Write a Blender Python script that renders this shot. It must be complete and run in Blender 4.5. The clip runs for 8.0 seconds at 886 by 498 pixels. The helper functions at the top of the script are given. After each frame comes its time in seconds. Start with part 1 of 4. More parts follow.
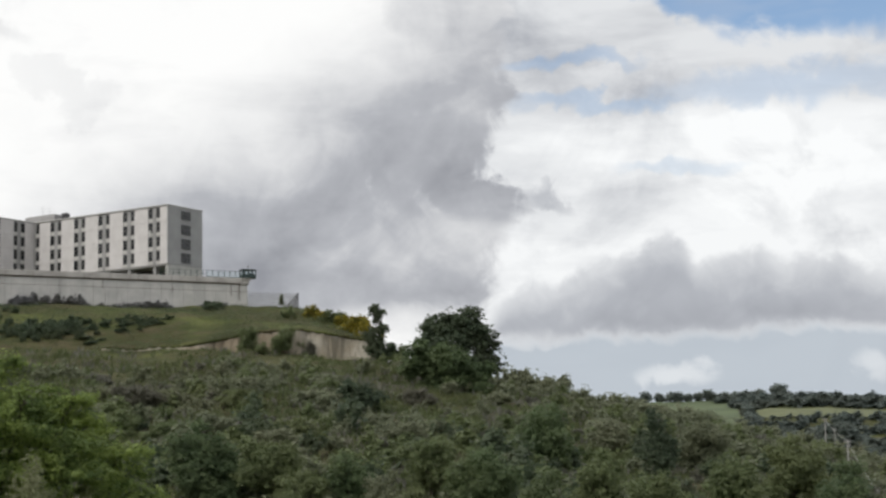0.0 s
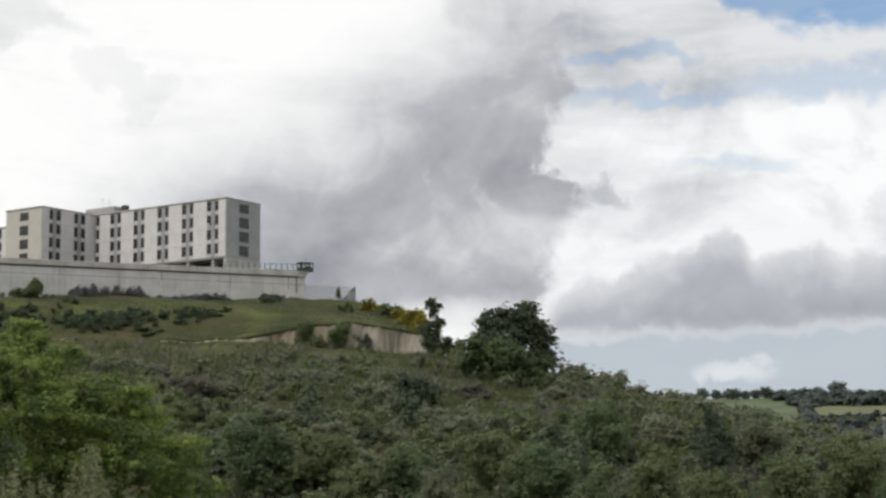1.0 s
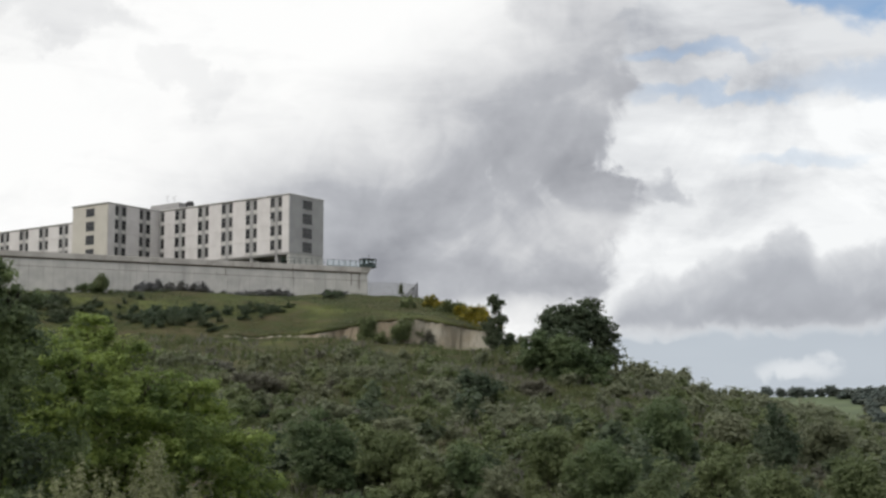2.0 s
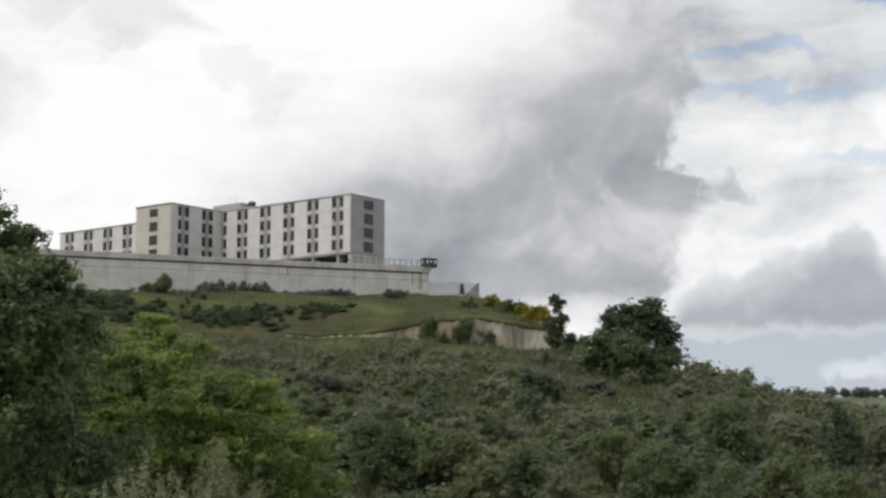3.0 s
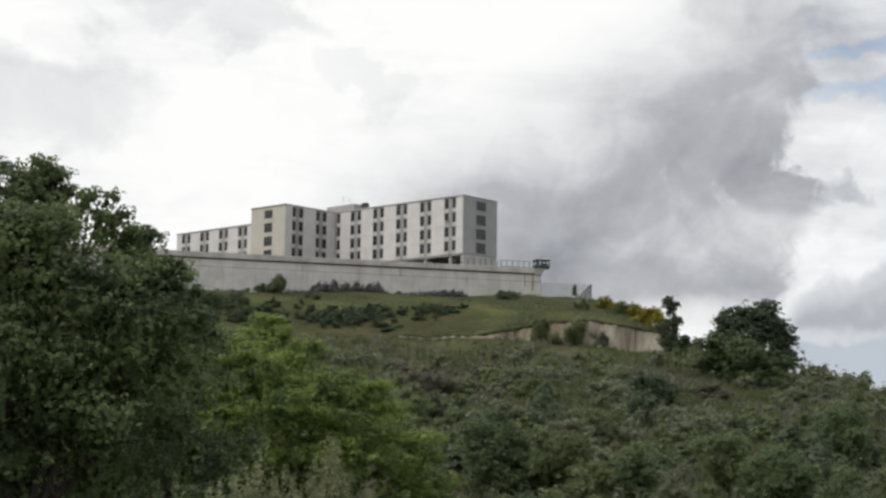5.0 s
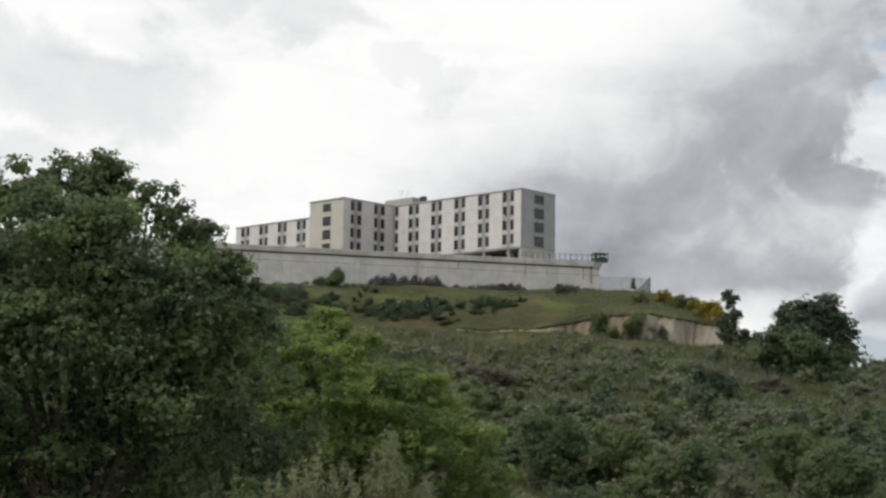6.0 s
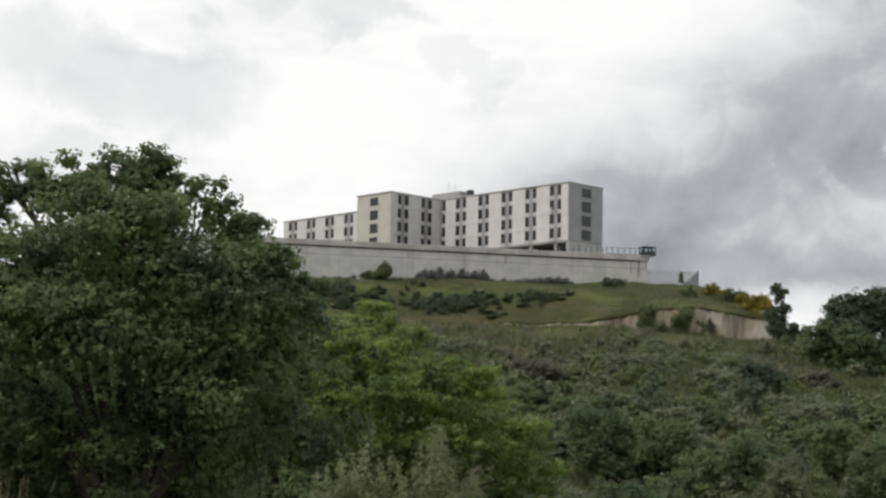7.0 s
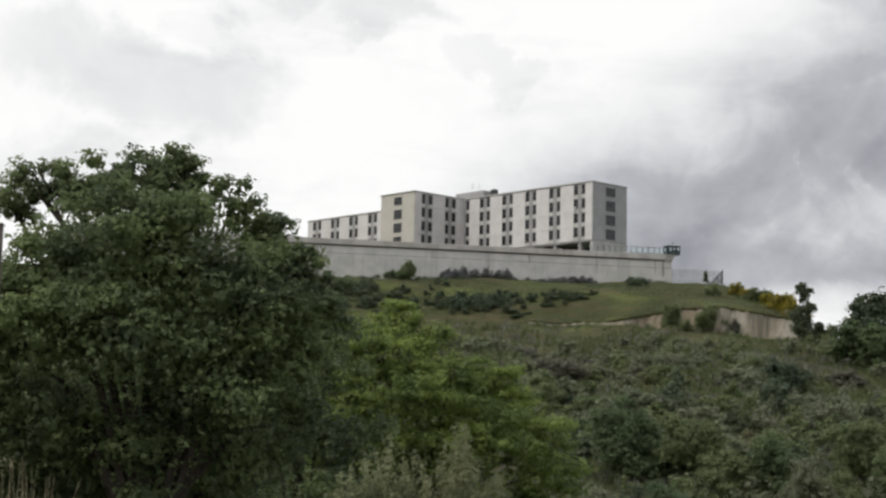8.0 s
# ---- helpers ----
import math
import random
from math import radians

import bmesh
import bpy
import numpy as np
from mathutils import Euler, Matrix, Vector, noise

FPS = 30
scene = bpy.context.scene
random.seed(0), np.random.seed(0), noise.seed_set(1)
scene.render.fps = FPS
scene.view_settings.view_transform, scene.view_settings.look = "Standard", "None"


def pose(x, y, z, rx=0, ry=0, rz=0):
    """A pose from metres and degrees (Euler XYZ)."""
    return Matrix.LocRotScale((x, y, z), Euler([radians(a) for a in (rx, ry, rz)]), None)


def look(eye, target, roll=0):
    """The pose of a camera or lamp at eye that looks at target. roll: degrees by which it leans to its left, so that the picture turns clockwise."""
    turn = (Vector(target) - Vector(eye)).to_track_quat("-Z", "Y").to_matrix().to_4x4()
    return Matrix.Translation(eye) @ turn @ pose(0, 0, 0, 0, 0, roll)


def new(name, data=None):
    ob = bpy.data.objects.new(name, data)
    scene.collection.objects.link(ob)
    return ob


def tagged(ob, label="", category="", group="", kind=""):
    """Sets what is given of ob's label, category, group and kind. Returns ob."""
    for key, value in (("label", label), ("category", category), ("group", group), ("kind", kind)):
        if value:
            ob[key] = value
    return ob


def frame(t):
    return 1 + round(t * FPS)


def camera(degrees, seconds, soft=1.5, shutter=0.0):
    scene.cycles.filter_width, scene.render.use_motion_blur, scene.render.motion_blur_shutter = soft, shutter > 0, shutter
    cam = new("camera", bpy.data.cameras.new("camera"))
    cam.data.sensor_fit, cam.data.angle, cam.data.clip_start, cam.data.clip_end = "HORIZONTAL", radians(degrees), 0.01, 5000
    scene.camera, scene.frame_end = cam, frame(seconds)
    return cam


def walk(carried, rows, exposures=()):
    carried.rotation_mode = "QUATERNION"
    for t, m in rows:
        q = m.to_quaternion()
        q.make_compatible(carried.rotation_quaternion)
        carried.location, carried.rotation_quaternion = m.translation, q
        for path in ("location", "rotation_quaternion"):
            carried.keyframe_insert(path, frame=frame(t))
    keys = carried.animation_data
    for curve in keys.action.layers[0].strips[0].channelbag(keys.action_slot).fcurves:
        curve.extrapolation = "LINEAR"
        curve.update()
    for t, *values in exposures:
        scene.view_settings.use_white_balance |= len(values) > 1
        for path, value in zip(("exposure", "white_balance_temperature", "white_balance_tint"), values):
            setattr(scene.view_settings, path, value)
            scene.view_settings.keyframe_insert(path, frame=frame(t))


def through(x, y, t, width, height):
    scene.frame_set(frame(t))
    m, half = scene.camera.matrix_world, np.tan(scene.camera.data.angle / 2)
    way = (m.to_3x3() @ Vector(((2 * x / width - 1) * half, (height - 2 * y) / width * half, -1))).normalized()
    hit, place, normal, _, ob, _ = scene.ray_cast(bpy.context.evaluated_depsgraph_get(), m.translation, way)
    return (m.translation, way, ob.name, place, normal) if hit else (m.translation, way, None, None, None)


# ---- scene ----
cam = camera(30.39, 8.0, soft=2.6, shutter=0.4)
EYE = 1.6
ROWS = [
    (0.0, 98.002, 1.287, -7.819),
    (0.5, 97.931, 0.920, -6.923),
    (1.0, 97.834, 0.623, -5.893),
    (1.5, 97.763, 0.375, -4.845),
    (3.0, 97.716, 0.010, -1.596),
    (3.5, 97.745, -0.129, -0.698),
    (4.0, 97.775, -0.278, 0.298),
    (4.5, 97.790, -0.467, 1.271),
    (6.0, 97.480, -0.884, 4.323),
    (6.5, 97.341, -0.988, 5.182),
    (7.0, 97.233, -1.044, 5.972),
    (7.5, 97.198, -1.074, 6.496),
    (8.0, 97.195, -1.109, 6.810),
]
walk(cam, [(t, pose(0, 0, EYE, tilt, lean, turn)) for t, tilt, lean, turn in ROWS])


# ---- shader arithmetic ----
class Val:
    """A socket or number that can be added, multiplied and so on as Math nodes."""

    def __init__(self, tree, s):
        self.tree, self.s = tree, s

    def op(self, kind, *others, clamp=False):
        n = self.tree.nodes.new("ShaderNodeMath")
        n.operation, n.use_clamp = kind, clamp
        for i, o in enumerate((self, *others)):
            o = o.s if isinstance(o, Val) else o
            if isinstance(o, (int, float)):
                n.inputs[i].default_value = o
            else:
                self.tree.links.new(o, n.inputs[i])
        return Val(self.tree, n.outputs[0])

    def __add__(self, o): return self.op("ADD", o)
    def __radd__(self, o): return self.op("ADD", o)
    def __sub__(self, o): return self.op("SUBTRACT", o)
    def __rsub__(self, o): return Val(self.tree, o).op("SUBTRACT", self)
    def __mul__(self, o): return self.op("MULTIPLY", o)
    def __rmul__(self, o): return self.op("MULTIPLY", o)
    def __truediv__(self, o): return self.op("DIVIDE", o)

    def step(self, a, b):
        """Smooth step from 0 at a to 1 at b."""
        n = self.tree.nodes.new("ShaderNodeMapRange")
        n.interpolation_type = "SMOOTHSTEP"
        lo, hi, o0, o1 = (a, b, 0.0, 1.0) if a < b else (b, a, 1.0, 0.0)
        for i, v in enumerate((lo, hi, o0, o1)):
            n.inputs[i + 1].default_value = v
        self.tree.links.new(self.s, n.inputs[0])
        return Val(self.tree, n.outputs[0])


def noise_val(tree, vector, scale, detail=5.0, rough=0.55, distort=0.0):
    n = tree.nodes.new("ShaderNodeTexNoise")
    n.inputs["Scale"].default_value, n.inputs["Detail"].default_value = scale, detail
    n.inputs["Roughness"].default_value, n.inputs["Distortion"].default_value = rough, distort
    if vector is not None:
        tree.links.new(vector, n.inputs["Vector"])
    return Val(tree, n.outputs[0])


def mix_rgb(tree, fac, c1, c2, blend="MIX"):
    n = tree.nodes.new("ShaderNodeMix")
    n.data_type, n.blend_type = "RGBA", blend
    for s, v in ((n.inputs[0], fac), (n.inputs[6], c1), (n.inputs[7], c2)):
        v = v.s if isinstance(v, Val) else v
        if isinstance(v, (int, float)):
            s.default_value = v
        elif isinstance(v, tuple):
            s.default_value = (*v[:3], 1.0)
        else:
            tree.links.new(v, s)
    return n.outputs[2]


# ---- sky and sun ----
SUN_ELEV, SUN_AZ = 48.0, -135.0          # degrees; azimuth clockwise from +y


def build_world():
    w = bpy.data.worlds.new("cloudy_sky")
    w.use_nodes = True
    scene.world = w
    t = w.node_tree
    t.nodes.clear()
    out, bg = t.nodes.new("ShaderNodeOutputWorld"), t.nodes.new("ShaderNodeBackground")
    sky = t.nodes.new("ShaderNodeTexSky")
    sky.sky_type, sky.sun_disc = "NISHITA", False
    sky.sun_elevation, sky.sun_rotation = radians(SUN_ELEV), radians(SUN_AZ)
    sky_col = mix_rgb(t, 1.0, sky.outputs[0], (0.13, 0.13, 0.13), "MULTIPLY")
    tc = t.nodes.new("ShaderNodeTexCoord")
    sep = t.nodes.new("ShaderNodeSeparateXYZ")
    t.links.new(tc.outputs["Generated"], sep.inputs[0])
    x, y, z = (Val(t, sep.outputs[i]) for i in range(3))
    az = x.op("ARCTAN2", y) * 57.2958
    el = z.op("ARCSINE") * 57.2958
    d = tc.outputs["Generated"]
    big = noise_val(t, d, 5.0, 6.0, 0.55, 0.3)
    mid = noise_val(t, d, 11.0, 8.0, 0.58, 0.4)
    fine = noise_val(t, d, 30.0, 7.0, 0.6, 0.5)
    au = az + (mid - 0.5) * 9.0 + (fine - 0.5) * 3.0
    eu = el + (noise_val(t, d, 13.0, 8.0, 0.58, 0.3) - 0.5) * 7.0 + (fine - 0.5) * 2.0

    def blob(ca, ce, ra, re, soft=1.0, a=au, e=eu):
        q = ((a - ca) / ra).op("POWER", 2.0) + ((e - ce) / re).op("POWER", 2.0)
        return q.step(1.0 + soft * 0.6, max(0.0, 1.0 - soft))

    def curve(v, pts):
        """A smooth curve through (x, y) points."""
        n = t.nodes.new("ShaderNodeValToRGB")
        x0, x1 = pts[0][0], pts[-1][0]
        y0, y1 = min(q[1] for q in pts), max(q[1] for q in pts)
        r = n.color_ramp
        r.interpolation = "EASE"
        while len(r.elements) < len(pts):
            r.elements.new(0.5)
        for k, (px, py) in enumerate(pts):
            r.elements[k].position = (px - x0) / (x1 - x0)
            g = (py - y0) / (y1 - y0)
            r.elements[k].color = (g, g, g, 1)
        t.links.new(((v - x0) / (x1 - x0)).s, n.inputs[0])
        return Val(t, n.outputs[0]) * (y1 - y0) + y0

    streak_map = t.nodes.new("ShaderNodeMapping")
    streak_map.inputs["Scale"].default_value = (1.0, 1.0, 3.6)
    streak_map.inputs["Rotation"].default_value = (0.0, radians(6), 0.0)
    t.links.new(d, streak_map.inputs[0])
    streak = noise_val(t, streak_map.outputs[0], 9.0, 7.0, 0.55, 0.3)
    puffs = noise_val(t, d, 24.0, 6.0, 0.5, 0.8)
    curl = noise_val(t, d, 60.0, 5.0, 0.55, 0.6)
    wob = (puffs - 0.5) * 3.6 + (curl - 0.5) * 1.8
    # the great cloud: its ragged edge as azimuth over elevation, a tongue of scud at ten degrees
    rim = curve(el + wob * 0.35, [(3.0, 9.4), (6.0, 9.4), (7.6, 9.6), (8.6, 10.3), (9.3, 10.8), (9.9, 10.6), (10.3, 10.1), (10.8, 9.5), (11.6, 9.7), (12.4, 10.1), (14.1, 10.5), (15.5, 10.6), (17.0, 10.2), (24.0, 7.0)])
    away = az + wob * 0.9 - rim
    edge = away.step(0.45, -0.35)
    scud = blob(11.9, 9.65, 1.3, 0.5, 1.0, az + wob, el - (az - 11.9) * 0.05 + wob * 0.8) * 0.55
    # grey belly: begins along a slant that climbs to the right, then billows
    slant = az * 0.466 - (el - 12.2) * 0.885 + (big - 0.5) * 5.0 + (mid - 0.5) * 3.5
    belly = slant.step(-2.6, 4.6).op("MAXIMUM", away.step(-5.5, -0.6) * (0.7 + (puffs - 0.5) * 0.9) * el.step(22.0, 17.0))
    billow = (noise_val(t, d, 8.0, 6.0, 0.5, 0.9) - 0.5) * 0.75 + (puffs - 0.5) * 0.34 + (curl - 0.5) * 0.15
    dark = blob(9.3, 9.9, 2.1, 1.0, 1.0, az + wob, el + (az - 9.3) * 0.22 + wob * 0.5)
    rift = blob(6.9, 9.95, 0.9, 0.45, 1.0, az + wob * 0.9, el + (az - 6.9) * 0.7 + wob * 0.7)
    glow = blob(6.3, 4.9, 3.2, 1.2, 1.0, az + wob, el + wob * 0.4)
    top = el.step(12.0, 17.0)
    shade = belly * (0.385 - 0.04 * top - billow) + belly * dark * 0.16 - rift * (puffs.step(0.4, 0.62)) * 0.18 - glow * 0.34
    patch = blob(-18.0, 13.0, 5.5, 1.7, 1.0) + 0.8 * blob(-9.0, 14.7, 2.6, 0.8, 1.0) + 0.8 * blob(-11.5, 16.4, 3.5, 1.2, 1.0) + 0.5 * blob(-5.5, 13.1, 1.2, 0.7, 1.0) + 0.6 * blob(-20.0, 9.5, 3.5, 1.3, 1.0)
    inside = 1.0 - shade.op("MAXIMUM", 0.0) - 0.13 * patch.op("MINIMUM", 1.0) - (streak - 0.5).op("MAXIMUM", 0.0) * 0.35 + (mid - 0.5) * 0.12 + (fine - 0.5) * 0.06
    # beyond the edge: white layered cloud, softly streaked
    outside = 0.97 - (streak - 0.46).op("MAXIMUM", 0.0) * 0.6 - (mid - 0.52).op("MAXIMUM", 0.0) * 0.9 - 0.12 * el.step(11.8, 13.2) + 0.1 * blob(18.5, 10.8, 5.0, 1.6, 1.0)
    # cumulus bank: domed tops over a level base
    tops = curve(az, [(9.0, 5.6), (9.7, 6.25), (10.9, 6.9), (12.5, 7.25), (13.9, 7.6), (14.7, 8.05), (15.5, 8.45), (16.2, 8.55), (17.0, 7.5), (18.3, 7.85), (18.9, 7.8), (19.9, 7.2), (21.5, 7.7), (23.3, 6.9), (26.0, 7.6), (30.0, 6.0)])
    over = tops - el + wob * 0.6
    bank = over.step(-0.1, 0.55) * (el + wob * 0.3).step(4.4, 5.3) * az.step(9.3, 10.1)
    bank_light = 0.65 + 0.18 * over.step(1.6, 0.0) - 0.09 * el.step(6.2, 5.0) + (puffs - 0.5) * 0.34 + (mid - 0.5) * 0.3
    puff = blob(16.4, 3.55, 1.4, 0.42, 1.0, az + wob * 0.8, el + wob * 0.45) + 0.8 * blob(22.9, 3.5, 1.0, 0.6, 1.0, az + wob * 0.8, el + wob * 0.45)
    strip = blob(10.8, 4.75, 1.6, 0.28, 1.0, az, el + wob * 0.3)
    light = outside + (inside - outside) * edge
    light = light - scud * (1.0 - edge) * 0.28
    light = light + (bank_light - light) * bank * (1.0 - edge)
    cloud = t.nodes.new("ShaderNodeValToRGB")
    t.links.new(light.s, cloud.inputs[0])
    el_r = cloud.color_ramp.elements
    el_r[0].position, el_r[0].color = 0.30, (0.263, 0.272, 0.303, 1)
    el_r[1].position, el_r[1].color = 1.0, (0.99, 0.992, 0.985, 1)
    e = el_r.new(0.62)
    e.color = (0.468, 0.481, 0.514, 1)
    # pale haze under the bank, blue gaps to the upper right
    low = (el + wob * 0.3).step(5.0, 4.5) * (1.0 - edge) * (1.0 - (puff * 0.75 + strip * 0.8).op("MINIMUM", 1.0) * 0.7)
    veil = mix_rgb(t, low * 0.88, cloud.outputs[0], (0.475, 0.525, 0.580))
    brim = curve(az + wob * 0.8, [(9.0, 18.5), (13.5, 17.4), (15.2, 16.3), (16.6, 15.35), (18.5, 15.0), (21.0, 14.7), (24.0, 14.6), (30.0, 14.5)])
    gap = (el + wob * 0.45 - brim).step(-0.25, 0.7) * el.step(23.0, 18.0) * az.step(40.0, 26.0)
    gap = gap + 0.55 * blob(12.6, 14.45, 2.6, 0.28, 1.0, az, el + wob * 0.5) + 0.5 * blob(13.4, 12.95, 3.0, 0.35, 1.0, az, el + wob * 0.5)
    gap = gap + 0.42 * blob(20.5, 13.3, 5.5, 0.65, 1.0, az, el + wob * 0.6) + 0.3 * blob(16.5, 10.6, 2.2, 0.3, 1.0, az, el + wob * 0.5)
    gap = gap.op("MINIMUM", 1.0) * (1.0 - edge) * (1.5 - streak * 1.05).op("MINIMUM", 1.0)
    veil = mix_rgb(t, (1.0 - edge) * 0.5, veil, mix_rgb(t, 1.0, veil, (0.95, 0.975, 1.0), "MULTIPLY"))
    cover = (1.0 - gap).op("ADD", 0.0, clamp=True)
    col = mix_rgb(t, cover, sky_col, veil)
    t.links.new(col, bg.inputs[0])
    bg.inputs[1].default_value = 1.0
    t.links.new(bg.outputs[0], out.inputs[0])


build_world()
sun = new("sun", bpy.data.lights.new("sun", "SUN"))
sun.data.energy, sun.data.angle, sun.data.color = 1.5, radians(18), (1.0, 0.96, 0.9)
_a, _e = radians(SUN_AZ), radians(SUN_ELEV)
sun.matrix_world = look((0, 0, 60), (-60 * math.sin(_a) * math.cos(_e), -60 * math.cos(_a) * math.cos(_e), 60 - 60 * math.sin(_e)))
scene.view_settings.exposure = 0.0


# ---- materials ----
def material(name, rough=0.8, metal=0.0):
    m = bpy.data.materials.new(name)
    m.use_nodes = True
    b = m.node_tree.nodes["Principled BSDF"]
    b.inputs["Roughness"].default_value, b.inputs["Metallic"].default_value = rough, metal
    return m, m.node_tree, b


def obj_coords(t):
    return t.nodes.new("ShaderNodeTexCoord").outputs["Object"]


def bump(t, b, height, strength, dist):
    n = t.nodes.new("ShaderNodeBump")
    n.inputs["Strength"].default_value, n.inputs["Distance"].default_value = strength, dist
    t.links.new(height.s if isinstance(height, Val) else height, n.inputs["Height"])
    t.links.new(n.outputs[0], b.inputs["Normal"])


def plaster(name, c1, c2, stain=(0.25, 0.24, 0.22), streak=0.35, rough=0.85):
    """Painted concrete with fine grain, blotches and rain streaks that run down."""
    m, t, b = material(name, rough)
    co = obj_coords(t)
    mp = t.nodes.new("ShaderNodeMapping")
    mp.inputs["Scale"].default_value = (1.3, 1.3, 0.08)
    t.links.new(co, mp.inputs[0])
    blotch, grain = noise_val(t, co, 0.35, 5.0), noise_val(t, co, 9.0, 4.0)
    run = noise_val(t, mp.outputs[0], 1.0, 5.0, 0.6)
    col = mix_rgb(t, blotch.step(0.3, 0.7), c1, c2)
    col = mix_rgb(t, run.step(0.55, 0.8) * streak, col, stain)
    t.links.new(col, b.inputs["Base Color"])
    bump(t, b, grain + blotch, 0.25, 0.02)
    return m


def plain(name, c, rough=0.6, metal=0.0, vary=0.25, scale=3.0):
    m, t, b = material(name, rough, metal)
    n = noise_val(t, obj_coords(t), scale, 5.0)
    dark = tuple(v * (1 - vary) for v in c)
    t.links.new(mix_rgb(t, n.step(0.3, 0.7), dark, c), b.inputs["Base Color"])
    bump(t, b, n, 0.15, 0.01)
    return m


def leaf(name, c_dark, c_light, scale=0.5, through=0.48):
    """Leaves: each leaf its own tone, and patches of lighter and darker growth."""
    m, t, b = material(name, 0.55)
    g = t.nodes.new("ShaderNodeNewGeometry")
    info = t.nodes.new("ShaderNodeObjectInfo")
    isl = Val(t, g.outputs["Random Per Island"])
    n = noise_val(t, g.outputs["Position"], scale, 4.0)
    f = (isl * 0.3 + n.step(0.32, 0.68) * 0.7 + (Val(t, info.outputs["Random"]) - 0.5) * 0.3).op("ADD", 0.0, clamp=True)
    col = mix_rgb(t, f, c_dark, c_light)
    patch = noise_val(t, g.outputs["Position"], 0.045, 3.0)
    col = mix_rgb(t, patch.step(0.45, 0.68) * 0.3, col, mix_rgb(t, 0.6, col, (0.170, 0.145, 0.062)))
    t.links.new(col, b.inputs["Base Color"])
    b.inputs["Specular IOR Level"].default_value = 0.35
    tr = t.nodes.new("ShaderNodeBsdfTranslucent")
    t.links.new(col, tr.inputs[0])
    mx = t.nodes.new("ShaderNodeMixShader")
    mx.inputs[0].default_value = through
    t.links.new(b.outputs[0], mx.inputs[1])
    t.links.new(tr.outputs[0], mx.inputs[2])
    t.links.new(mx.outputs[0], t.nodes["Material Output"].inputs[0])
    return m


def ground_material():
    """Rough grass: fresh and dry patches, bare earth, small tussocks; far off, tilled fields and pasture."""
    m, t, b = material("rough_grass", 0.95)
    co = obj_coords(t)
    big, mid, fine = noise_val(t, co, 0.03, 6.0, 0.6), noise_val(t, co, 0.16, 7.0, 0.65), noise_val(t, co, 1.1, 6.0, 0.7)
    col = mix_rgb(t, big.step(0.42, 0.58), (0.062, 0.064, 0.026), (0.088, 0.100, 0.036))
    col = mix_rgb(t, mid.step(0.51, 0.62) * 0.9, col, (0.100, 0.084, 0.048))
    col = mix_rgb(t, mid.step(0.47, 0.36) * 0.85, col, (0.046, 0.060, 0.022))
    tint = noise_val(t, co, 0.06, 5.0, 0.6)
    col = mix_rgb(t, tint.step(0.52, 0.64) * 0.75, col, (0.128, 0.145, 0.046))
    col = mix_rgb(t, tint.step(0.44, 0.34) * 0.6, col, (0.082, 0.068, 0.040))
    far_grain = noise_val(t, co, 0.5, 6.0, 0.75)
    col = mix_rgb(t, far_grain.step(0.5, 0.72) * 0.5, col, (0.040, 0.046, 0.020))
    col = mix_rgb(t, far_grain.step(0.42, 0.28) * 0.45, col, (0.118, 0.128, 0.055))
    col = mix_rgb(t, fine.step(0.35, 0.7) * 0.45, col, (0.040, 0.048, 0.020))
    sep = t.nodes.new("ShaderNodeSeparateXYZ")
    t.links.new(co, sep.inputs[0])
    rank = mix_rgb(t, mid.step(0.4, 0.6), (0.066, 0.066, 0.036), (0.098, 0.086, 0.052))
    col = mix_rgb(t, (Val(t, sep.outputs[2]) + (big - 0.5) * 14.0).step(25.5, 20.0) * 0.75, col, rank)
    t.links.new(col, b.inputs["Base Color"])
    b.inputs["Specular IOR Level"].default_value = 0.1
    bump(t, b, mid + fine * 0.6, 0.9, 0.6)
    return m


def earth_material():
    """A cut bank: pale dry marl with dark runs and a root-stained upper rim."""
    m, t, b = material("cut_marl", 0.95)
    co = obj_coords(t)
    mp = t.nodes.new("ShaderNodeMapping")
    mp.inputs["Scale"].default_value = (0.5, 0.5, 0.07)
    t.links.new(co, mp.inputs[0])
    run, mid, fine = noise_val(t, mp.outputs[0], 1.2, 6.0, 0.65), noise_val(t, co, 0.25, 5.0), noise_val(t, co, 2.5, 6.0, 0.7)
    col = mix_rgb(t, mid.step(0.35, 0.65), (0.285, 0.255, 0.20), (0.375, 0.35, 0.295))
    wide = noise_val(t, co, 0.09, 4.0)
    col = mix_rgb(t, wide.step(0.42, 0.62) * 0.7, col, (0.215, 0.165, 0.105))
    col = mix_rgb(t, run.step(0.52, 0.68) * 0.7, col, (0.105, 0.085, 0.058))
    col = mix_rgb(t, fine.step(0.48, 0.75) * 0.5, col, (0.17, 0.14, 0.095))
    t.links.new(col, b.inputs["Base Color"])
    bump(t, b, run + fine * 0.5, 0.8, 0.3)
    return m


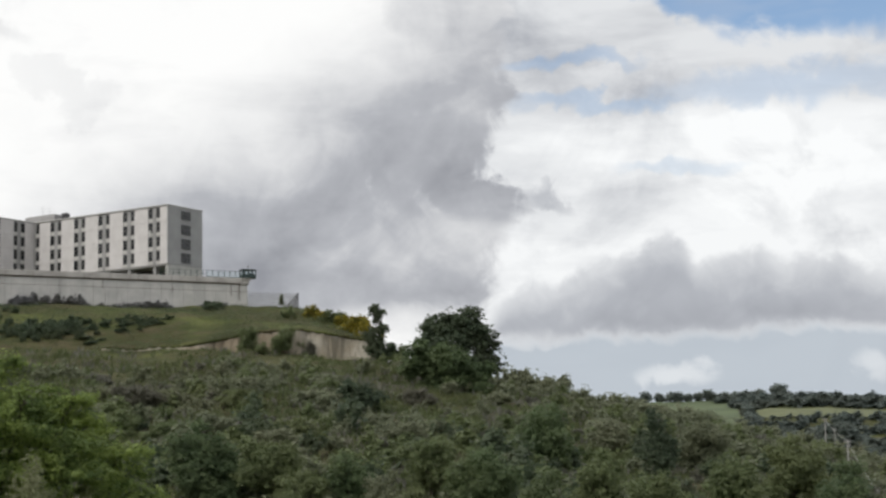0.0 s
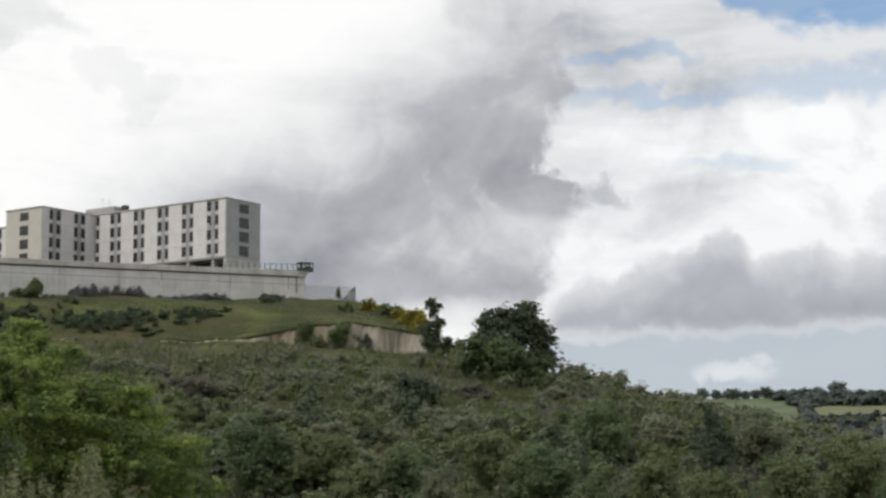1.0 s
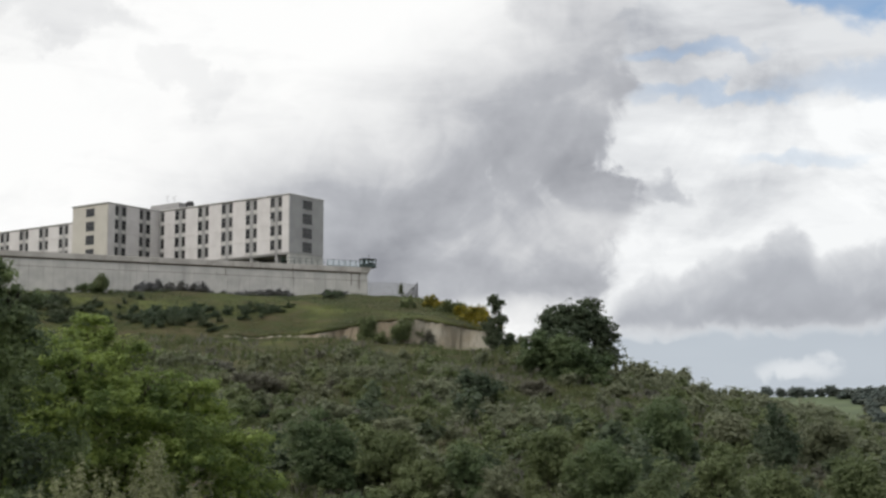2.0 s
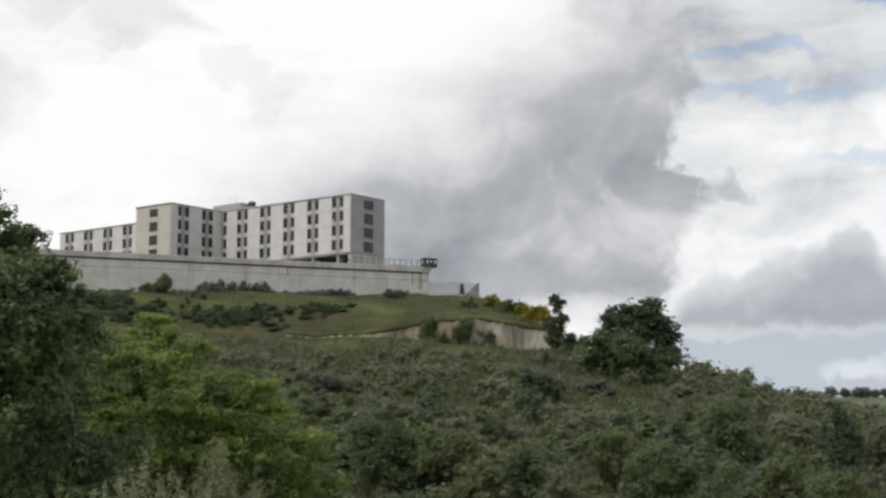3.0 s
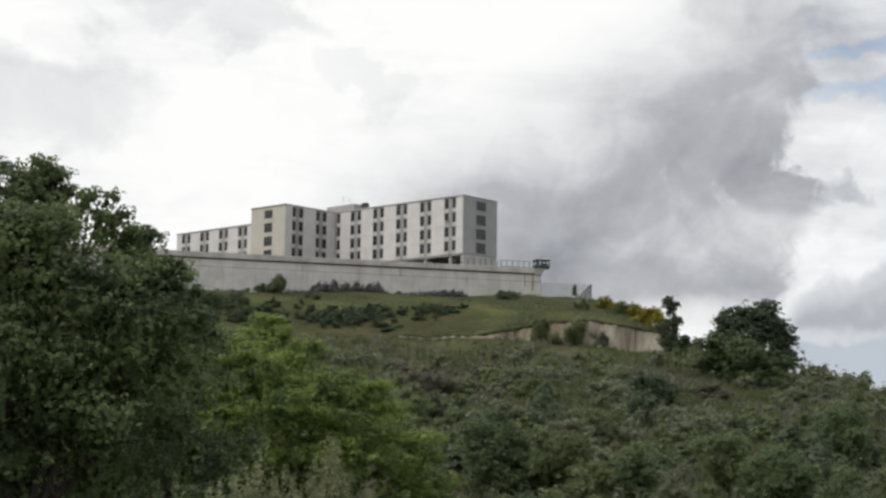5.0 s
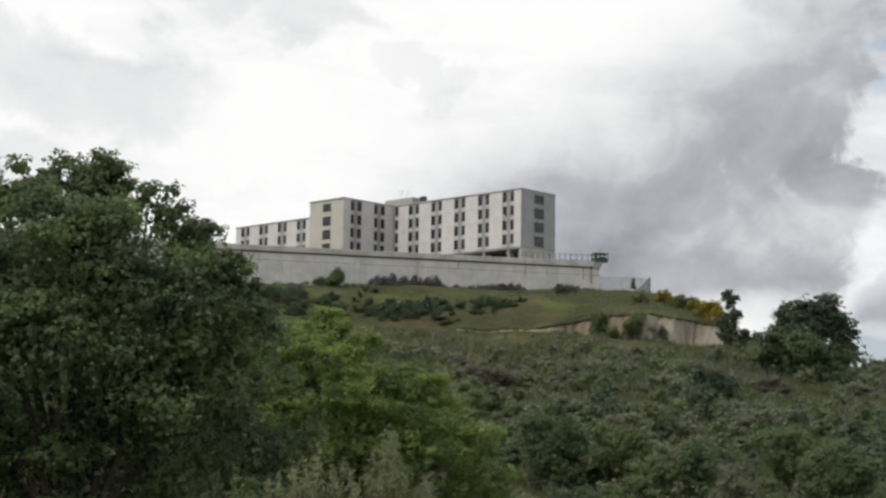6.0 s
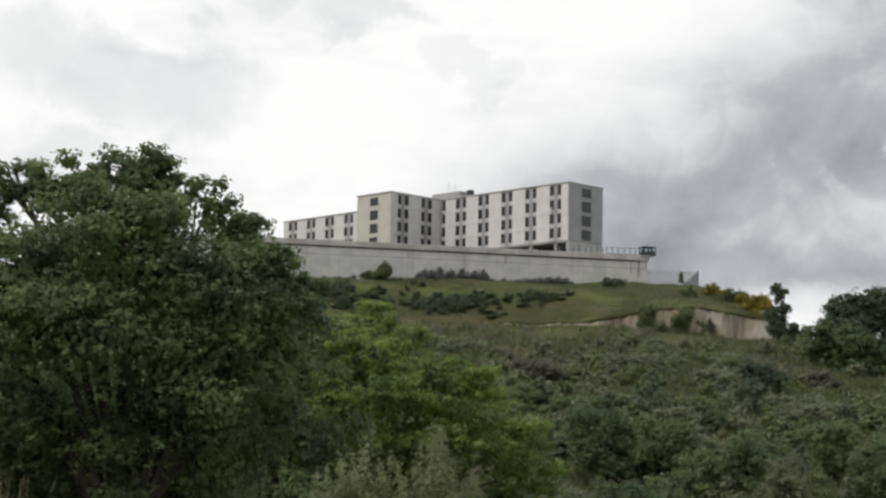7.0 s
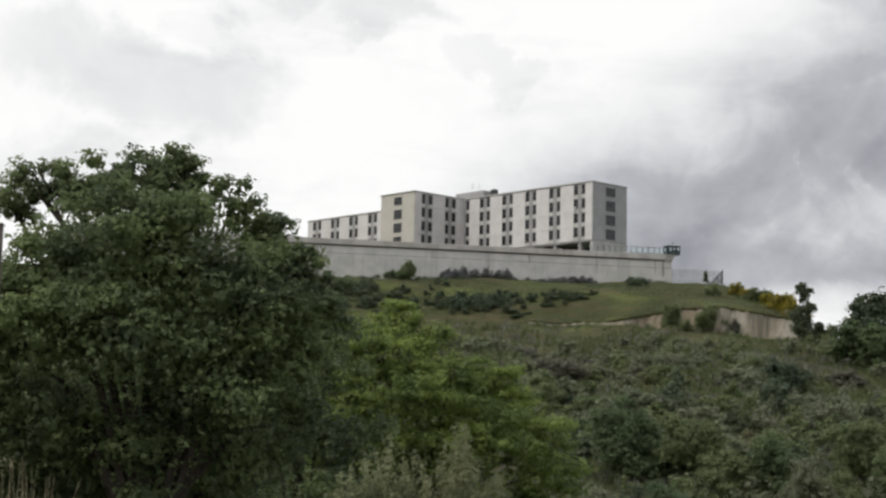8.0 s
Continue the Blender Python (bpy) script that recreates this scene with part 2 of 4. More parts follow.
M = {
    "white": plaster("white_panel", (0.555, 0.532, 0.524), (0.625, 0.602, 0.594), streak=0.25),
    "grey": plaster("grey_render", (0.315, 0.316, 0.318), (0.370, 0.371, 0.373), streak=0.25),
    "beige": plaster("beige_render", (0.45, 0.425, 0.38), (0.50, 0.475, 0.425), streak=0.2),
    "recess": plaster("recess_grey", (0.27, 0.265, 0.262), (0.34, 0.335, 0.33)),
    "spandrel": plaster("spandrel_grey", (0.45, 0.435, 0.42), (0.52, 0.505, 0.485)),
    "concrete": plaster("wall_concrete", (0.40, 0.395, 0.38), (0.50, 0.49, 0.47), (0.2, 0.19, 0.175), 0.5),
    "cap": plaster("coping_concrete", (0.33, 0.315, 0.295), (0.45, 0.43, 0.41), (0.14, 0.12, 0.1), 0.7),
    "stain": plain("rusty_pipe", (0.20, 0.175, 0.155), 0.9),
    "cloth": plain("white_cotton", (0.78, 0.78, 0.77), 0.9),
    "rust": plain("rust_stained_joint", (0.13, 0.10, 0.08), 0.9),
    "frame": plain("dark_frame", (0.06, 0.06, 0.06), 0.5),
    # near-black colour that holds the shade of the open ground storey
    "dark": plain("undercroft_shade", (0.10, 0.095, 0.09), 0.9),
    "green": plain("green_paint", (0.030, 0.052, 0.050), 0.45),
    "steel": plain("galvanised_steel", (0.36, 0.365, 0.37), 0.5, 0.5),
    "rail": plain("dark_green_rail", (0.035, 0.085, 0.07), 0.5),
    "roof": plain("roof_felt", (0.46, 0.45, 0.44), 0.9),
    "tank": plain("black_tank", (0.02, 0.02, 0.022), 0.5),
    "bark": plain("bark", (0.075, 0.06, 0.045), 0.95, 0.0, 0.5, 6.0),
    "post": plain("weathered_post", (0.15, 0.125, 0.115), 0.9, 0.0, 0.4, 8.0),
    "pale_post": plain("pale_concrete_post", (0.40, 0.39, 0.37), 0.9),
    "oak": leaf("oak_leaf", (0.056, 0.082, 0.055), (0.228, 0.292, 0.122), 0.6),
    "acacia": leaf("acacia_leaf", (0.105, 0.158, 0.050), (0.375, 0.465, 0.122), 0.7),
    "olive": leaf("olive_leaf", (0.165, 0.189, 0.116), (0.250, 0.268, 0.174), 0.35),
    "holm": leaf("holm_leaf", (0.064, 0.093, 0.058), (0.109, 0.140, 0.081), 0.35),
    "shrub": leaf("shrub_leaf", (0.129, 0.168, 0.075), (0.195, 0.231, 0.109), 0.2),
    "dry": leaf("dry_shrub", (0.139, 0.140, 0.109), (0.174, 0.175, 0.144), 0.3),
    "broom": leaf("broom_flower", (0.12, 0.13, 0.03), (0.46, 0.37, 0.04), 0.9),
    "leafy": leaf("slope_leaf", (0.090, 0.136, 0.068), (0.167, 0.217, 0.099), 0.25),
    "reed": plain("dry_reed", (0.26, 0.22, 0.14), 0.9),
    "weed": leaf("grey_weed", (0.142, 0.147, 0.148), (0.237, 0.242, 0.257), 0.3),
    "olive_near": leaf("olive_shoot_leaf", (0.190, 0.208, 0.115), (0.360, 0.380, 0.220), 0.8),
    "herb": leaf("meadow_herb", (0.095, 0.116, 0.065), (0.162, 0.188, 0.106), 0.12),
    "rank": leaf("rank_grass_blade", (0.085, 0.107, 0.046), (0.146, 0.173, 0.075), 0.1),
    # paler and bluer than real leaves: aerial haze is mixed into the colour
    "hazed_wood": leaf("far_wood", (0.120, 0.150, 0.138), (0.190, 0.222, 0.192), 0.02),
    "crop": plain("green_crop", (0.105, 0.138, 0.066), 0.95, 0.0, 0.3, 0.03),
    "stubble": plain("mown_grass", (0.140, 0.155, 0.075), 0.95, 0.0, 0.3, 0.03),
    "ground": ground_material(),
    "earth": earth_material(),
}


def glass_dark():
    m, t, b = material("window_glass", 0.12)
    b.inputs["Base Color"].default_value = (0.018, 0.02, 0.023, 1)
    b.inputs["Specular IOR Level"].default_value = 0.5
    bump(t, b, noise_val(t, obj_coords(t), 0.8, 2.0), 0.05, 0.02)
    return m


def clear_glass():
    m, t, b = material("green_glass_screen", 0.08)
    b.inputs["Base Color"].default_value = (0.93, 0.985, 0.975, 1)
    b.inputs["Transmission Weight"].default_value, b.inputs["IOR"].default_value = 1.0, 1.02
    return m


M["glass"], M["screen"] = glass_dark(), clear_glass()


# ---- mesh helpers ----
def part(name, bm, mat, parent=None, label="", mesh=None):
    if mesh is None:
        mesh = bpy.data.meshes.new(name)
        bm.to_mesh(mesh)
        bm.free()
        mesh.materials.append(M[mat])
    ob = new(name, mesh)
    ob.parent = parent
    if label:
        ob["label"] = label
    return ob


def box(bm, m, size, bevel=0.0):
    r = bmesh.ops.create_cube(bm, size=1.0, matrix=m @ Matrix.Diagonal((*size, 1)))
    if bevel:
        es = {e for v in r["verts"] for e in v.link_edges}
        bmesh.ops.bevel(bm, geom=list(es), offset=bevel, segments=1, affect="EDGES")
    return bm


def box_bm(m, size, bevel=0.0):
    return box(bmesh.new(), m, size, bevel)


def tube(bm, pts, radii, sides=7):
    rings = []
    for i, p in enumerate(pts):
        p = Vector(p)
        a, b = Vector(pts[max(i - 1, 0)]), Vector(pts[min(i + 1, len(pts) - 1)])
        q = (b - a).normalized().to_track_quat("Z", "Y")
        rings.append([bm.verts.new(p + q @ Vector((radii[i] * math.cos(k * math.tau / sides), radii[i] * math.sin(k * math.tau / sides), 0))) for k in range(sides)])
    for r0, r1 in zip(rings, rings[1:]):
        for k in range(sides):
            bm.faces.new((r0[k], r0[(k + 1) % sides], r1[(k + 1) % sides], r1[k]))
    bm.faces.new(rings[0][::-1]), bm.faces.new(rings[-1])
    return bm


def empty(name, m=None):
    ob = new(name)
    ob.empty_display_size = 0.5
    if m is not None:
        ob.matrix_world = m
    return ob


# ---- the ground: one sheet round the viewpoint, to the horizon ----
RINGS = [0.0, 6, 25, 60, 100, 140, 200, 250, 299.5, 300, 330, 345, 360, 400, 520, 700, 1000, 1400, 1800, 5000]
COLS = {   # azimuth in degrees: heights at the rings
    -60: [0, 0, -2, -7, -6, -1, 9, 17, 26.0, 26.1, 36.6, 40.2, 41.2, 41, 41, 30, 0, -10, -25, -30],
    -4.0: [0, 0, -3, -9, -8, -2, 8, 16.8, 26.1, 26.3, 35.5, 38.5, 40.4, 41, 41, 30, 0, -10, -25, -30],
    -3: [0, 0, -3, -9, -8, -2, 8, 16.8, 25.95, 26.25, 35.4, 38.4, 40.3, 41, 41, 30, 0, -10, -25, -30],
    -1.4: [0, 0, -3, -9, -8, -2, 8, 16.7, 25.8, 26.2, 35.2, 38.1, 40.1, 41, 41, 30, 0, -10, -25, -30],
    -0.5: [0, 0, -3, -9, -8, -2, 8, 16.6, 25.4, 26.6, 35.1, 37.9, 40.0, 41, 41, 30, 0, -10, -25, -30],
    1.3: [0, 0, -3, -9, -8, -2, 8, 16.4, 25.0, 28.7, 34.9, 37.6, 39.9, 41, 41, 30, 0, -10, -25, -30],
    3.0: [0, 0, -3, -9, -8, -2, 8, 16.2, 24.4, 29.1, 34.2, 37.3, 39.6, 40.5, 38, 25, 0, -10, -25, -30],
    4.3: [0, 0, -3, -9, -8, -2, 8, 16.0, 24.0, 28.3, 33.0, 35.6, 36.0, 33, 20, 10, -5, -10, -25, -30],
    5.5: [0, 0, -3, -9, -8, -2, 7.6, 15.6, 23.7, 26.9, 29.6, 29.4, 27.5, 22, 12, 0, -5, -10, -25, -30],
    5.62: [0, 0, -3, -9, -8, -2, 7.4, 15.3, 23.6, 23.8, 24.4, 24.0, 23.0, 18, 8, 0, -5, -10, -25, -30],
    7.0: [0, 0, -3, -9, -8, -2, 6.5, 14.2, 21.6, 21.7, 22.2, 21.5, 20.0, 14, 4, -5, -8, -5, -25, -30],
    9.0: [0, 0, -3, -9, -8, -2.5, 5.5, 13.0, 18.5, 18.5, 18.0, 17.0, 15.0, 10, 0, -10, -10, 10, -10, -30],
    11.4: [0, 0, -3, -9, -8, -2.5, 5.0, 12.0, 16.6, 16.6, 15.5, 14.0, 12.0, 6, -5, -15, -10, 45, 30, -30],
    12.7: [0, 0, -3, -9, -8, -3, 4.2, 10.5, 14.5, 14.5, 13.0, 12.0, 10.0, 4, -8, -20, -8, 58, 40, -30],
    14.7: [0, 0, -3, -9, -8, -3, 3.6, 9.4, 12.6, 12.6, 11.0, 9.0, 7.0, 0, -10, -20, -4, 61, 45, -30],
    18.0: [0, 0, -3, -9, -9, -4.5, 1.0, 5.5, 8.0, 8.0, 6.5, 5.0, 3.0, -3, -12, -20, 4, 61.5, 45, -30],
    20.8: [0, 0, -3, -9, -9, -5.5, -1.0, 2.6, 4.4, 4.4, 3.0, 1.5, 0.0, -5, -13, -20, 6, 60, 45, -30],
    23.0: [0, 0, -3, -9, -9, -6, -2.5, 0.2, 1.6, 1.6, 0.5, -1.0, -2, -6, -14, -20, 5, 56, 42, -30],
    30.0: [0, 0, -3, -9, -10, -8, -6, -4.5, -4, -4, -5, -6, -7, -9, -16, -20, 0, 50, 35, -30],
    60.0: [0, 0, -2, -6, -9, -9, -8, -7, -7, -7, -8, -9, -10, -12, -16, -20, -10, 30, 20, -30],
}
COL_AZ = np.array(sorted(COLS))
COL_Z = np.array([COLS[k] for k in sorted(COLS)])
RING_D = np.array(RINGS)


def ground_z(az, d):
    """Height of the ground at an azimuth (degrees, clockwise from +y) and a distance."""
    az, d = np.broadcast_arrays(np.asarray(az, float), np.asarray(d, float))
    a = np.clip(np.abs(az) * np.sign(az), -60, 60)
    i = np.clip(np.searchsorted(COL_AZ, a) - 1, 0, len(COL_AZ) - 2)
    f = np.clip((a - COL_AZ[i]) / (COL_AZ[i + 1] - COL_AZ[i]), 0, 1)
    j = np.clip(np.searchsorted(RING_D, d) - 1, 0, len(RING_D) - 2)
    g = np.clip((d - RING_D[j]) / (RING_D[j + 1] - RING_D[j]), 0, 1)
    row = lambda k: COL_Z[i, k] * (1 - f) + COL_Z[i + 1, k] * f
    z = row(j) * (1 - g) + row(j + 1) * g
    back = np.clip((np.abs(az) - 60) / 60, 0, 1)          # behind the viewpoint: a gentle meadow
    z = z * (1 - back) + back * (-0.004 * d)
    x, y = d * np.sin(np.radians(az)), d * np.cos(np.radians(az))
    rough = np.clip((d - 8) / 60, 0, 1) * (0.45 * np.sin(x * 0.13 + 1.3 * np.sin(y * 0.09)) * np.sin(y * 0.11 + 0.7) + 0.18 * np.sin(x * 0.51 + y * 0.37) * np.sin(y * 0.43 - x * 0.2))
    return z + rough * np.where((d > 298) & (d < 301), 0.6, 1.0)


def xyz(az, d, up=0.0):
    return Vector((d * math.sin(radians(az)), d * math.cos(radians(az)), float(ground_z(az, d)) + up))


def cliff_d(az):
    """The cut bank wanders a little along its length."""
    return 300 + 1.6 * np.sin(az * 1.7) + 0.8 * np.sin(az * 4.3 + 1)


def build_ground():
    az = np.concatenate([np.arange(-180, -28, 8.0), np.arange(-28, 28, 0.3), np.arange(28, 180, 8.0)])
    d = np.unique(np.concatenate([np.array([0.02, 3, 6, 12, 25]), np.arange(40, 290, 4.0), np.arange(290, 299, 2.0), [299.5, 300.0], np.arange(302, 420, 3.0), np.arange(430, 720, 30), np.arange(750, 1900, 40), [2200, 3000, 4800]]))
    A, D = np.meshgrid(az, d, indexing="ij")
    Z = ground_z(A, D)
    shift = np.where((A > -4) & (A < 6.2), cliff_d(A) - 300, 0) * np.clip(1 - np.abs(D - 300) / 25, 0, 1)
    X, Y = (D + shift) * np.sin(np.radians(A)), (D + shift) * np.cos(np.radians(A))
    n, k = A.shape
    verts = np.stack([X, Y, Z], -1).reshape(-1, 3)
    i, j = np.meshgrid(np.arange(n), np.arange(k - 1), indexing="ij")
    i2 = (i + 1) % n
    faces = np.stack([i * k + j, i * k + j + 1, i2 * k + j + 1, i2 * k + j], -1).reshape(-1, 4)
    me = bpy.data.meshes.new("ground")
    me.from_pydata(verts.tolist(), [], faces.tolist() + [[q * k for q in range(n)][::-1]])
    me.materials.append(M["ground"]), me.materials.append(M["earth"])
    jj, ai = j.reshape(-1), az[i.reshape(-1)]
    cut = np.where((np.abs(d[jj] - 299.5) < 0.01) & (ai > -3.9) & (ai < 5.5), 1, 0)
    cut = np.append(cut, 0)
    me.polygons.foreach_set("material_index", cut.astype(np.int32))
    me.polygons.foreach_set("use_smooth", np.ones(len(cut), bool))
    me.update()
    return tagged(new("ground", me), "rough grassy hillside with a pale cut bank below the crest", "ground", kind="structure")


build_ground()

# ---- the cut bank: a rilled marl face under a lip of sod ----
def build_bank():
    az = np.linspace(-3.9, 5.53, 300)
    rows = 9
    bm = bmesh.new()
    grid, lip = [], []
    for a in az:
        dd = float(cliff_d(a))
        top, low = float(ground_z(a, 300.0)), float(ground_z(a, 299.5)) - 0.5
        col = []
        for j in range(rows):
            q = j / (rows - 1)
            rill = noise.noise(Vector((a * 5.0, q * 0.8, 0))) * 0.5 + noise.noise(Vector((a * 17.0, q * 2.0, 5))) * 0.22
            r = dd - 0.75 - 0.7 * (1 - q) ** 1.5 - rill
            col.append(bm.verts.new((r * math.sin(radians(a)), r * math.cos(radians(a)), low + (top - low) * q + 0.12 * noise.noise(Vector((a * 9, q * 4, 2))))))
        grid.append(col)
        r = dd - 0.75 + 0.25 * noise.noise(Vector((a * 6.0, 0, 9)))
        lip.append((r * math.sin(radians(a)), r * math.cos(radians(a)), top + 0.16 * noise.noise(Vector((a * 8, 1, 1)))))
    for c0, c1 in zip(grid, grid[1:]):
        for j in range(rows - 1):
            bm.faces.new((c0[j], c1[j], c1[j + 1], c0[j + 1])).smooth = True
    b = tagged(part("cut_bank", bm, "earth"), "pale weathered marl bank cut into the hillside", "bank", kind="structure")
    sod = tube(bmesh.new(), lip, [0.24 + 0.12 * noise.noise(Vector((i * 0.21, 3, 3))) for i in range(len(lip))], 6)
    part("sod_lip", sod, "ground", b, "ragged overhanging sod")


build_bank()


# ---- the building on the crest ----
ROOF_Z, FLOOR_H, STOREYS = 67.1, 3.42, 4
CORNER = Vector((-11.31, 384.83, 0))
ALONG, INTO = 140.3, 50.3
BASE = ROOF_Z - 0.45 - FLOOR_H * STOREYS


def frame_at(origin, degrees):
    """Local axes of a facade: x along it, y into the building, z up."""
    return Matrix.Translation(origin) @ pose(0, 0, 0, 0, 0, degrees)


def facade(parent, m, length, pairs, side, wall_mat, panel_mat, y_in):
    """One long face: recessed wall, proud panels between the window pairs, windows with frames and dark panes.
    side = +1 when the building lies at +y of the local frame."""
    face = box_bm(m @ Matrix.Translation((length / 2, side * (y_in / 2), (ROOF_Z + BASE) / 2)), (length, y_in, ROOF_Z - BASE - 0.02))
    part("wall", face, wall_mat, parent)
    edges = [0.0]
    for p in pairs:
        edges += [p - 1.85, p + 1.85]
    edges.append(length)
    for x0, x1 in zip(edges[::2], edges[1::2]):
        if x1 - x0 < 0.25:
            continue
        for k in range(STOREYS):
            z0, z1 = BASE + k * FLOOR_H + 0.02, BASE + (k + 1) * FLOOR_H - 0.02
            if k == STOREYS - 1:
                z1 = ROOF_Z - 0.3
            part("panel", box_bm(m @ Matrix.Translation(((x0 + x1) / 2, -side * 0.07, (z0 + z1) / 2)), (x1 - x0, 0.16, z1 - z0), 0.03), panel_mat, parent)
    for p in pairs:
        mull = box_bm(m @ Matrix.Translation((p, -side * 0.05, (ROOF_Z + BASE) / 2 - 0.2)), (1.0, 0.12, ROOF_Z - BASE - 0.4), 0.02)
        part("pier", mull, "recess", parent)
        for k in range(STOREYS):
            z = BASE + k * FLOOR_H
            for dx, wide in ((-1.2, 0.95), (1.17, 1.35)):
                part("spandrel", box_bm(m @ Matrix.Translation((p + dx, -side * 0.03, z + 0.45)), (1.3, 0.1, 0.86), 0.02), "spandrel", parent)
                window(parent, m @ Matrix.Translation((p + dx, 0, z + 2.08)), side, wide, 2.3)


def window(parent, m, side, w, h):
    """A dark window: frame, mullion and pane."""
    fr = bmesh.new()
    for dx in (-w / 2 + 0.05, w / 2 - 0.05):
        box(fr, m @ Matrix.Translation((dx, -side * 0.03, 0)), (0.1, 0.12, h))
    for dz in (-h / 2 + 0.05, h / 2 - 0.05, h * 0.12):
        box(fr, m @ Matrix.Translation((0, -side * 0.03, dz)), (w - 0.2, 0.1, 0.09))
    f = part("window", fr, "frame", parent, "dark-framed barred window")
    part("pane", box_bm(m @ Matrix.Translation((0, -side * 0.012, 0)), (w - 0.16, 0.03, h - 0.1)), "glass", f)
    bars = bmesh.new()
    for k in range(1, 5):
        box(bars, m @ Matrix.Translation((-w / 2 + k * w / 5, -side * 0.07, 0)), (0.035, 0.03, h - 0.1))
    part("grille", bars, "frame", f)


def build_prison():
    b = empty("prison_building", Matrix.Translation(xyz(-2, 400)))
    tagged(b, "white concrete slab prison block with paired barred windows on a hilltop", "building")
    b.matrix_world = Matrix.Identity(4)
    main = frame_at(CORNER, ALONG)          # +x along the long face, building at -y
    pairs = [4.05 + 8.03 * k for k in range(5)] + [44.6]
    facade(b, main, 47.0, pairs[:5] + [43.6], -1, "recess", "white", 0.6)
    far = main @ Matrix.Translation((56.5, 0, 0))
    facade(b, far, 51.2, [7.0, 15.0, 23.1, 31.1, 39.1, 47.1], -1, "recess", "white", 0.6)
    # body behind the faces, roof slab with a thin cornice
    part("wall", box_bm(main @ Matrix.Translation((53.9, -6.55, (ROOF_Z + BASE) / 2)), (107.4, 11.7, ROOF_Z - BASE - 0.04)), "grey", b)
    part("roof", box_bm(main @ Matrix.Translation((53.8, -6.1, ROOF_Z - 0.12)), (108.1, 12.9, 0.34), 0.05), "roof", b, "flat roof slab with a thin cornice")
    # plain gable with a column of wide windows
    gab = main @ pose(0, 0, 0, 0, 0, -90)   # +x runs into the building along the gable
    part("gable", box_bm(gab @ Matrix.Translation((6.15, -0.05, (ROOF_Z + BASE) / 2 - 0.15)), (12.5, 0.24, ROOF_Z - BASE - 0.3), 0.04), "grey", b, "grey rendered gable")
    for k in range(STOREYS):
        window(b, gab @ Matrix.Translation((6.3, -0.19, BASE + k * FLOOR_H + 1.78)), 1, 3.3, 2.45 if k < 3 else 2.1)
    part("plinth", box_bm(gab @ Matrix.Translation((6.3, 0.4, BASE - 6.0)), (12.2, 0.9, 11.98), 0.04), "concrete", b, "pale concrete plinth wall")
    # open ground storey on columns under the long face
    # solid block behind the columns; the storey's shade is in its dark colour
    part("ground_floor", box_bm(main @ Matrix.Translation((58, -8.6, BASE - 6.2)), (98, 7.0, 12.3)), "dark", b, "ground storey block with its deep shade painted dark")
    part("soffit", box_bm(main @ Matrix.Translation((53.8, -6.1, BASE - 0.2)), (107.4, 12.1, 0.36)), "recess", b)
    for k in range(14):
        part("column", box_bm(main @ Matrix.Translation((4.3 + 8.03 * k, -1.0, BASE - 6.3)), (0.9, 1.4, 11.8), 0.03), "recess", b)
    part("infill", box_bm(main @ Matrix.Translation((14.6, -2.2, BASE - 6.4)), (5.6, 0.3, 11.0)), "white", b)
    # cross wing towards the valley
    o = main @ Matrix.Translation((43.7, 0, 0))
    wing = o @ pose(0, 0, 0, 0, 0, 90)      # +x runs out of the long face
    wing_end = wing @ Matrix.Translation((17.3, 0, 0))
    side = wing_end @ pose(0, 0, 0, 0, 0, 180)   # +x from the outer corner back to the long face
    facade(b, side, 17.2, [4.05, 12.2], 1, "recess", "white", 0.6)
    part("wall", box_bm(wing @ Matrix.Translation((8.6, -6.75, (ROOF_Z + BASE) / 2)), (17.2, 12.3, ROOF_Z - BASE - 0.04)), "white", b)
    part("roof", box_bm(wing @ Matrix.Translation((8.75, -6.3, ROOF_Z - 0.1)), (17.9, 13.0, 0.32), 0.05), "roof", b)
    end = Matrix.Translation(wing_end.translation) @ pose(0, 0, 0, 0, 0, ALONG)
    part("gable", box_bm(end @ Matrix.Translation((6.3, 0.02, (ROOF_Z + BASE) / 2 - 0.15)), (12.6, 0.3, ROOF_Z - BASE - 0.3), 0.04), "beige", b, "beige rendered gable")
    for k in range(STOREYS):
        window(b, end @ Matrix.Translation((6.1, 0.19, BASE + k * FLOOR_H + 1.78)), -1, 2.9, 2.35 if k < 3 else 2.0)
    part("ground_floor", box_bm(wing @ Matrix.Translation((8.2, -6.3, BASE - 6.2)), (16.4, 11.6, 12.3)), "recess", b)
    # roof house, tank, aerials
    part("roof_house", box_bm(main @ Matrix.Translation((44.5, -5.0, ROOF_Z + 1.05)), (10.2, 5.0, 2.2), 0.05), "recess", b, "low grey lift house")
    part("tank", box_bm(main @ Matrix.Translation((37.0, -4.0, ROOF_Z + 1.15)), (1.9, 1.5, 2.2), 0.3), "tank", b, "black roof tank")
    for dx, h in ((45.5, 2.5), (43.2, 2.0)):
        ae = bmesh.new()
        tube(ae, [(dx, -4.6, ROOF_Z + 2.4), (dx, -4.6, ROOF_Z + 2.4 + h)], [0.04, 0.025], 5)
        for q in (0.55, 0.75, 0.95):
            tube(ae, [(dx - 0.7, -4.6, ROOF_Z + 2.4 + h * q), (dx + 0.7, -4.6, ROOF_Z + 2.4 + h * q)], [0.018, 0.018], 4)
        ae.transform(main)
        part("aerial", ae, "steel", b)
    # washing hung out of one barred window
    cloth = bmesh.new()
